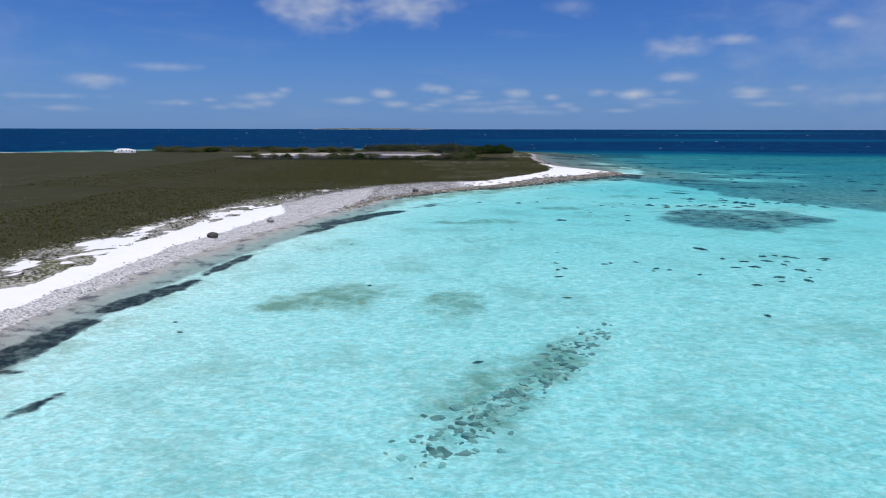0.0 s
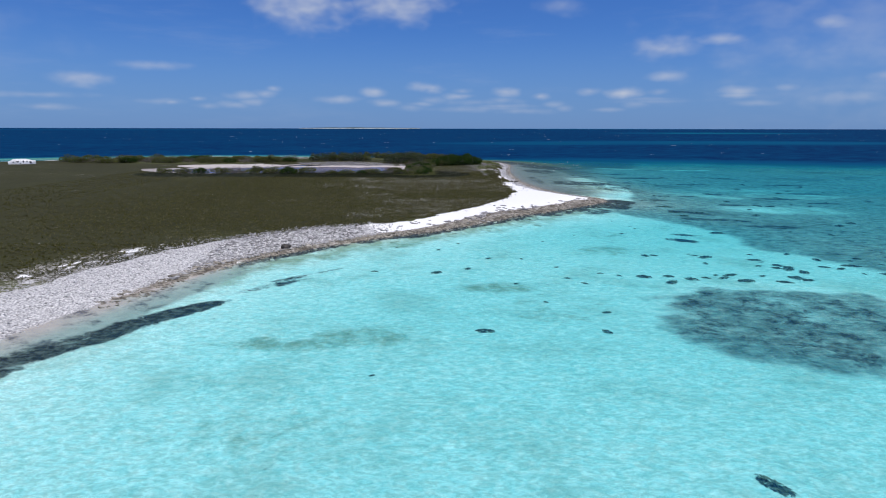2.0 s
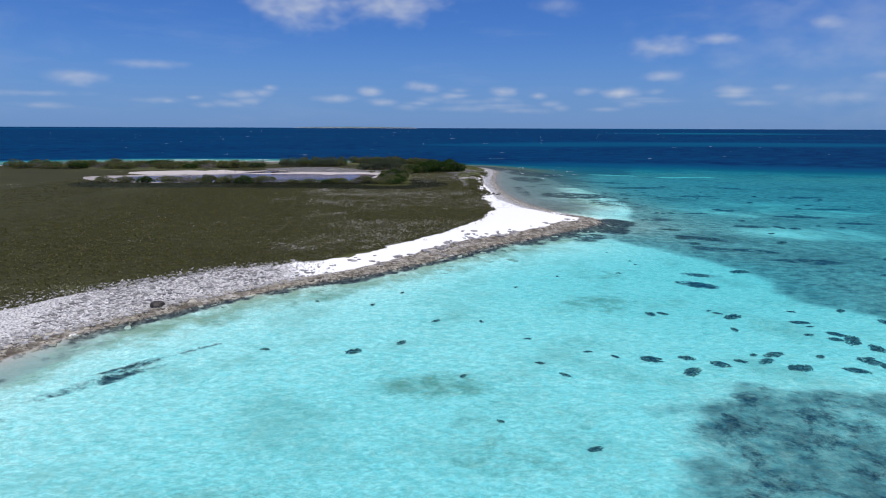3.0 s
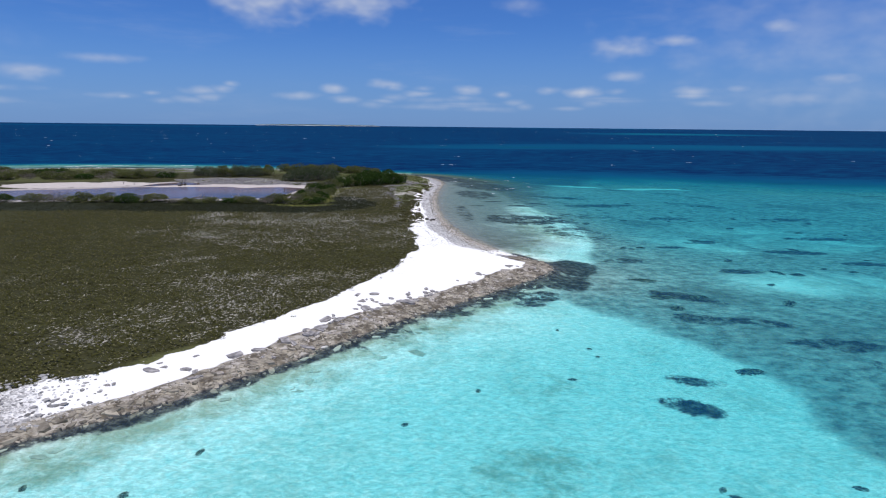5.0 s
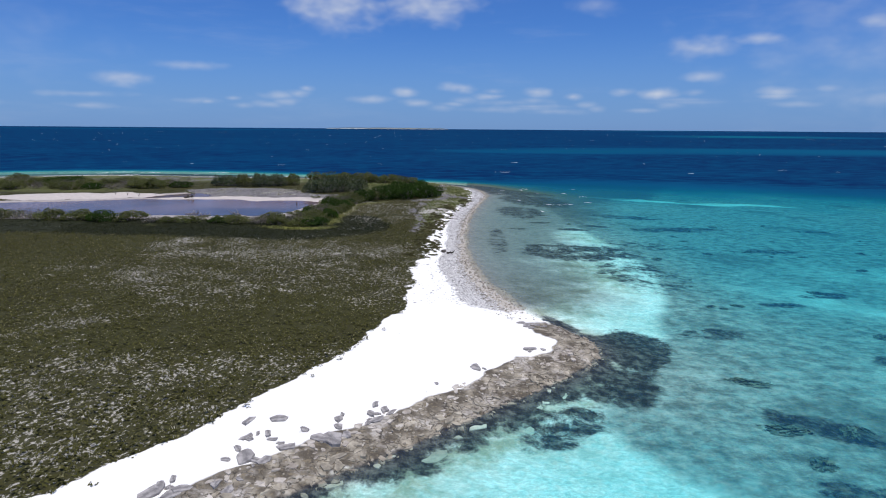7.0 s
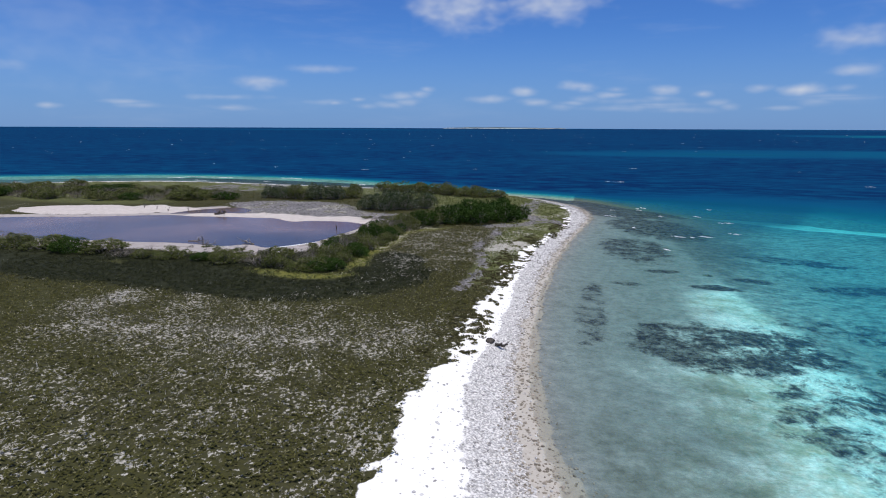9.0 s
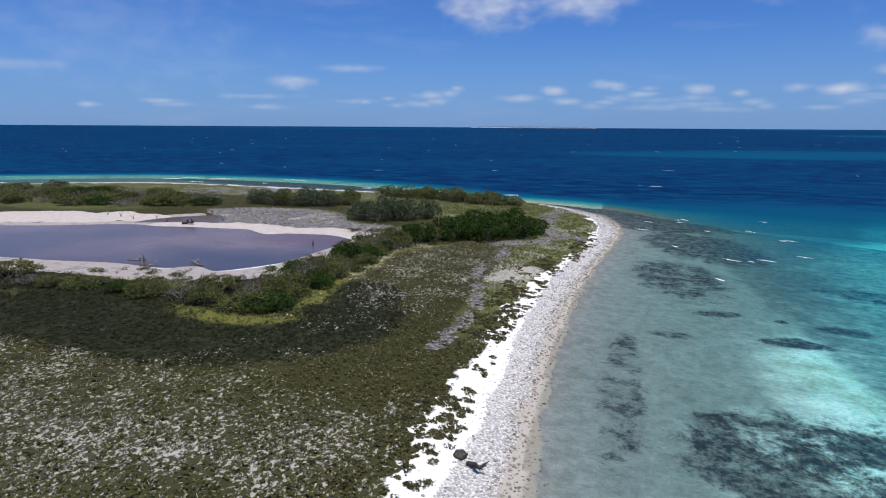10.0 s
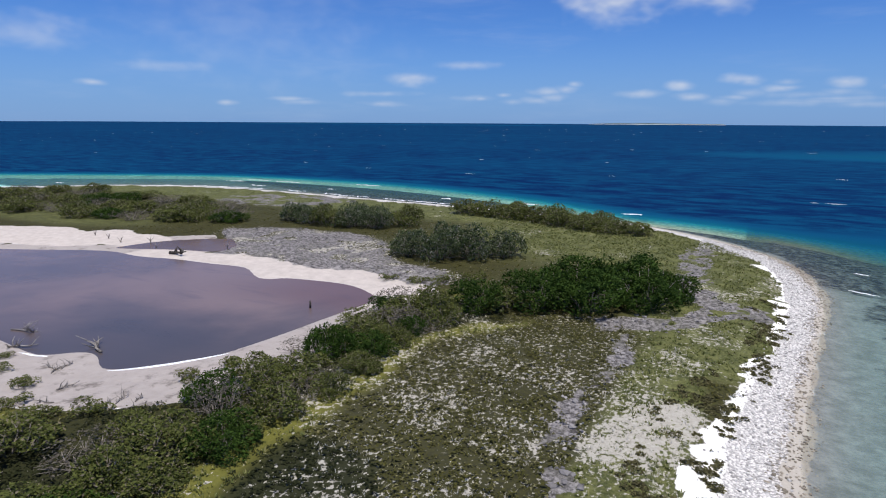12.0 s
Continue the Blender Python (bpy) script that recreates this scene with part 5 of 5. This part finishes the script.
CLUMPS = [clump_mesh(110 + i, WEED) for i in range(5)]
beds = [(10.5, 99.4, .8), (31.5, 98.4, 1.0), (33.5, 96.2, .9), (36, 97.6, .9), (41.2, 97, 1.1), (40.7, 99.5, .8), (42, 108.7, 1.0), (48.5, 102.7, 1.1), (46.8, 98.2, 1.0), (23.4, 81.4, .6), (14.4, 81.5, .8), (24.6, 86.2, .45),
        (25.3, 61.5, .8), (13.7, 54, .35), (9.1, 51.5, .4), (16.8, 54.9, .35), (18.8, 51.8, .35), (17.3, 51.4, .3), (25.5, 56.8, .4), (29.9, 58.1, .6), (29.3, 56, .5), (9.8, 52.1, .4), (8.8, 48.9, .4), (8.3, 42.5, .35), (17.8, 52.3, .4),
        (14.4, 54.5, .35), (23.9, 46.7, .5), (20.7, 38.6, .4), (1.4, 29.9, .3), (-6.4, 45.2, .35), (-16, 33.7, .25), (-17.1, 35.5, .25)]
fill = np.random.RandomState(9)
beds += [(fill.uniform(25, 36), fill.uniform(46, 60), fill.uniform(.25, .6)) for _ in range(18)]
beds += [(fill.uniform(33, 62), fill.uniform(96, 112), fill.uniform(.3, .9)) for _ in range(34)]
beds += [(13, 114.6, .35), (16.3, 106.6, .4), (20.1, 106.6, .35), (5.5, 111.3, .35), (23.4, 102.5, .35), (23.6, 97.5, .45), (24.9, 95.5, .4), (27.4, 99.8, .35), (29.1, 98.9, .35), (20.1, 89.1, .3), (-10.6, 61.8, .25), (10.3, 59.2, .25),
         (7, 73, .25), (18.2, 95.2, .35), (13.8, 101.3, .5), (4.1, 99.6, .45), (10.6, 110.7, .45), (9.4, 54.3, .3), (20.8, 50.2, .35), (24.3, 117.9, .35), (36.6, 124.5, .4), (39.8, 128.8, .35), (29.4, 122.6, .35), (38, 134.9, .3), (39.6, 130.5, .35)]
beds += [(fill.uniform(50, 110), fill.uniform(120, 235), fill.uniform(.5, 1.5)) for _ in range(60)]
beds = [(x, y, size * .78) for x, y, size in beds]
seabed = survey([b[0] for b in beds], [b[1] for b in beds])["z"]
for i, ((x, y, size), z) in enumerate(zip(beds, seabed)):
    ob = new("sea_grass_clump", CLUMPS[i % 5])
    ob.matrix_basis = pose(x, y, float(z), 0, 0, fill.uniform(0, 360)) @ Matrix.Diagonal((size * fill.uniform(1, 1.7), size * .75, min(.5, size * .6), 1))
    tagged(ob, "dark clump of sea grass on the pale sandy seabed", "sea grass", "sea grass clumps")
ridge = []
for i in range(420):
    u = rng.choice([.22, .3, .36, .42, .62, .7, .9]) + rng.normal() * .08
    x, y = -2.4 + 11.6 * u + rng.normal() * (.8 - .35 * u), 18 + 17.5 * u + rng.normal() * .7
    ridge.append((x, y, rng.uniform(.12, .4) + .4 * rng.rand() ** 4, rng.uniform(0, 360)))
plates("coral_rubble", ridge, plain("algae_grown_rubble", (0.10, 0.102, 0.078), (0.60, 0.58, 0.49), 1.4, .9, .8, .1, .5), "line of dark coral rubble on the lagoon floor", 120, tilt=14, drop=.03)

# ---- driftwood ----


def branches(name, x, y, z, paths, mat, label, category="driftwood", turn=0.0):
    ob = new(name, mesh_from(name, *tubes(paths, 6), [mat], True))
    ob.matrix_basis = pose(x, y, z, 0, 0, turn)
    return tagged(ob, label, category)


def snag_paths(seed, length, thick, limbs):
    r = np.random.RandomState(seed)
    out = [[(0, 0, thick * .8, thick), (length * .35, .1, thick * 1.2, thick * .85), (length * .7, -.08, thick * 1.7, thick * .6), (length, .12, thick * 2.4, thick * .25)]]
    for i in range(limbs):
        b = np.array([length * r.uniform(.05, .8), 0, thick])
        d = np.array([r.uniform(-.3, .8), r.uniform(-1, 1), r.uniform(.2, 1.0)]) * length * r.uniform(.25, .5)
        out.append([(*b, thick * .55), (*(b + d * .5 + r.normal(size=3) * .06), thick * .4), (*(b + d), thick * .12)])
    return out


branches("driftwood_log", 28.5, 191.6, float(height_at(28.5, 191.6)[0]), snag_paths(3, 1.1, .15, 6), BLACK_DRIFT, "grey weathered driftwood stump on the cobble beach", turn=-20)
boulder(28.0, 192.2, .36, BLACK_DRIFT, "grey rock beside the driftwood stump")
branches("dead_branch", -13.4, 225.2, POND_Z, snag_paths(4, 2.6, .11, 8), DRIFT, "bleached dead mangrove branch at the pond's edge", turn=160)
branches("dead_branch", -20.5, 222.6, POND_Z, snag_paths(5, 2.2, .09, 7), DRIFT, "bleached dead mangrove branch at the pond's edge", turn=30)
branches("dead_branch", -24.5, 225.0, POND_Z - .02, snag_paths(6, 3.0, .08, 9), DRIFT, "thin dead twigs lying in shallow pond water", turn=10)
branches("dead_branch", -9.4, 219.6, float(height_at(-9.4, 219.6)[0]), snag_paths(7, 1.4, .06, 5), DRIFT, "small dead branch on bare mud", turn=80)
branches("dead_branch", -7.5, 218.3, float(height_at(-7.5, 218.3)[0]), snag_paths(8, 1.2, .05, 5), DRIFT, "small dead branch on bare mud", turn=200)
twig = np.random.RandomState(77)
for k in range(22):
    x, y = twig.uniform(-22, -1), twig.uniform(215, 222)
    branches("dead_branch", x, y, float(height_at(x, y)[0]), snag_paths(200 + k, twig.uniform(.6, 1.6), .045, 4), DRIFT, "thin grey dead branch on bare salt mud", turn=twig.uniform(0, 360))
branches("dead_stump", -7.0, 241.0, POND_Z - .04, [[(0, 0, 0, .10), (.03, .02, .4, .09), (.0, .0, .75, .06)]], BLACK_DRIFT, "dark dead stump standing in the pond", "stump")
branches("driftwood_heap", -37.0, 250.4, float(height_at(-37, 250.4)[0]), snag_paths(9, 2.6, .22, 9), BLACK_DRIFT, "dark heap of driftwood on the sand bar", turn=5)
for i, (x, y) in enumerate(((-52, 252.5), (-49, 252.2), (-46, 254.6), (-42, 252.4), (-55, 252.6), (-40, 262.4), (-33.5, 256.5))):
    branches("dead_shrub", x, y, float(height_at(x, y)[0]), [[(0, 0, 0, .05), (.1, .1, .5, .04), (.35, .1, .9, .015)], [(0, 0, .1, .04), (-.2, .1, .5, .03), (-.5, .3, .8, .01)], [(0, 0, .2, .03), (.1, -.3, .6, .02), (.2, -.5, .9, .01)]],
             DRIFT, "leafless dead shrub on the sand bank", "dead shrub", turn=50 * i)

# ---- stranded boat ----


def stranded_boat(x, y, turn):
    """A white hull lying keel up on the outer shore, with stove-in dark openings."""
    ob = new("stranded_boat")
    nx, na = 18, 12
    v, f = [], []
    for i in range(nx + 1):
        u = i / nx
        half = 1.55 * (math.sin(math.pi * min(u * .62 + .19, 1)) ** .8) * (1 - .75 * smooth(u, .72, 1.0))
        tall = 1.8 * (1 - .35 * smooth(u, .6, 1.0)) * (.55 + .45 * smooth(u, 0, .22))
        for j in range(na + 1):
            a = math.pi * j / na
            v.append((8.0 * (u - .5), half * math.cos(a), tall * math.sin(a) ** .75))
    for i in range(nx):
        for j in range(na):
            a = i * (na + 1) + j
            f.append((a, a + na + 1, a + na + 2, a + 1))
    part("hull", mesh_from("hull", v, f, [HULL_PAINT], True), ob, "chalky white upturned hull")
    for k, (cx, cz, sx, sz) in enumerate(((-2.3, .65, .55, .38), (-1.1, .75, .8, .42), (.5, .75, .35, .5), (1.5, .75, .3, .45), (2.5, .65, .45, .3), (-.4, .35, .5, .3))):
        bm = bmesh.new()
        bmesh.ops.create_icosphere(bm, subdivisions=2, radius=1.0)
        for q in bm.verts:
            q.co = Vector((cx + q.co.x * sx, -1.28 + q.co.y * .32 + .12 * abs(cx), cz + q.co.z * sz * (1 + .4 * noise.noise(q.co * 2 + Vector((k, 0, 0))))))
        me = bpy.data.meshes.new("opening")
        bm.to_mesh(me)
        bm.free()
        me.materials.append(HULL_DARK)
        part("opening", me, ob, "dark broken opening")
    ob.matrix_basis = pose(x, y, float(height_at(x, y)[0]) - .05, 0, 0, turn)
    return tagged(ob, "white hull of a stranded boat lying on grass", "boat")


stranded_boat(-137, 253, 30)

# ---- surf, foam and distance ----


def ribbons(name, lines, label, category, z=0.03, mat=FOAM):
    """Ragged strips of foam: each a list of (x, y, half width)."""
    v, f = [], []
    for line in lines:
        p = np.array(line, float)
        base = len(v)
        for i in range(len(p)):
            d = p[min(i + 1, len(p) - 1), :2] - p[max(i - 1, 0), :2]
            d /= max(np.linalg.norm(d), 1e-6)
            for k, up in ((1, 0), (0, .10), (-1, 0)):
                v.append((p[i, 0] - d[1] * p[i, 2] * k, p[i, 1] + d[0] * p[i, 2] * k, z + up * min(p[i, 2], 1)))
        for i in range(len(p) - 1):
            for k in (0, 1):
                a = base + 3 * i + k
                f.append((a, a + 3, a + 4, a + 1))
    return tagged(new(name, mesh_from(name, v, f, [mat], True)), label, category, kind="stuff")


fr = np.random.RandomState(17)
caps = []
for i in range(330):
    x, y = fr.uniform(-900, 900), 345 + 1500 * fr.rand() ** 2.0
    if y < 345 + .10 * abs(x):
        continue
    n, ln = 6, fr.uniform(.8, 3.2) * (1 + y / 900)
    a = fr.uniform(-.25, .25)
    caps.append([(x + ln * (q / (n - 1) - .5) * math.cos(a), y + ln * (q / (n - 1) - .5) * math.sin(a) + fr.normal() * .12, .03 + fr.uniform(.1, .32) * math.sin(math.pi * q / (n - 1)) * (1 + y / 1200)) for q in range(n)])
ribbons("whitecaps", caps, "scattered white wave crests on the deep blue sea", "foam", .05)
surf = []
ARC_FAR = ARC_OF(-142, 285)
for row, (o0, o1, share) in enumerate(((-1.2, -2.4, .75), (-7, -11, .22), (-15, -24, .12))):
    arc = ARC_NORTH - (8 if row else 4)
    while arc < ARC_FAR:
        ln = fr.uniform(2, 9)
        if fr.rand() < share:
            off = fr.uniform(o1, o0)
            surf.append([(*along_shore(arc + ln * q / 7, off + fr.normal() * .35), .04 + fr.uniform(.12, .5 + .3 * (row > 0)) * math.sin(math.pi * q / 7)) for q in range(8)])
        arc += ln * fr.uniform(.7, 1.2)
for k in range(16):
    x, y = fr.uniform(37, 60), fr.uniform(235, 290)
    a, ln = fr.uniform(-.9, -.4), fr.uniform(1.0, 3.0)
    surf.append([(x + ln * q / 7 * math.cos(a), y + ln * q / 7 * math.sin(a) + fr.normal() * .08, .02 + .14 * math.sin(math.pi * q / 7)) for q in range(8)])
ribbons("surf", surf, "thin white surf breaking on the outer reef flat", "foam", .04)
lines = []
for a, b in (((-10.3, 222.9), (-5.0, 229.6)), ((-20, 222.4), (-14.4, 223.7)), ((-30, 222.2), (-22, 222.8))):
    n = 14
    lines.append([(a[0] + (b[0] - a[0]) * q / n + .5 * math.sin(q / n * 3.1) * .6, a[1] + (b[1] - a[1]) * q / n - .45 * math.sin(q / n * 3.1) + fr.normal() * .03, .05 + .13 * math.sin(math.pi * q / n)) for q in range(n + 1)])
ribbons("pond_foam", lines, "line of white salt foam along the pond's rim", "foam", POND_Z + .03)


def far_island(x0, x1, y, tall, name, label):
    n = 60
    v, f = [], []
    for i in range(n + 1):
        u = i / n
        x = x0 + (x1 - x0) * u
        h = tall * math.sin(math.pi * u) ** .4 * (.5 + .8 * float(lumps(np.array([x]), np.array([y]), 90)[0]))
        v += [(x, y, 0), (x, y + 10, 1.2), (x, y + 40, 1.5 + h), (x, y + 120, 0)]
    for i in range(n):
        for k in range(3):
            a = 4 * i + k
            f.append((a, a + 4, a + 5, a + 1))
    me = mesh_from(name, v, f, [plain("far_sand", (.7, .68, .63), (.85, .83, .79), .05), plain("far_green", (.05, .07, .05), (.10, .12, .08), .05)])
    me.polygons.foreach_set("material_index", np.array([0 if k % 3 == 0 else 1 for k in range(len(me.polygons))], np.int32))
    return tagged(new(name, me), label, "island", kind="structure")


far_island(-1080, -180, 4640, 7, "backdrop_island", "low far island with a pale beach on the horizon")
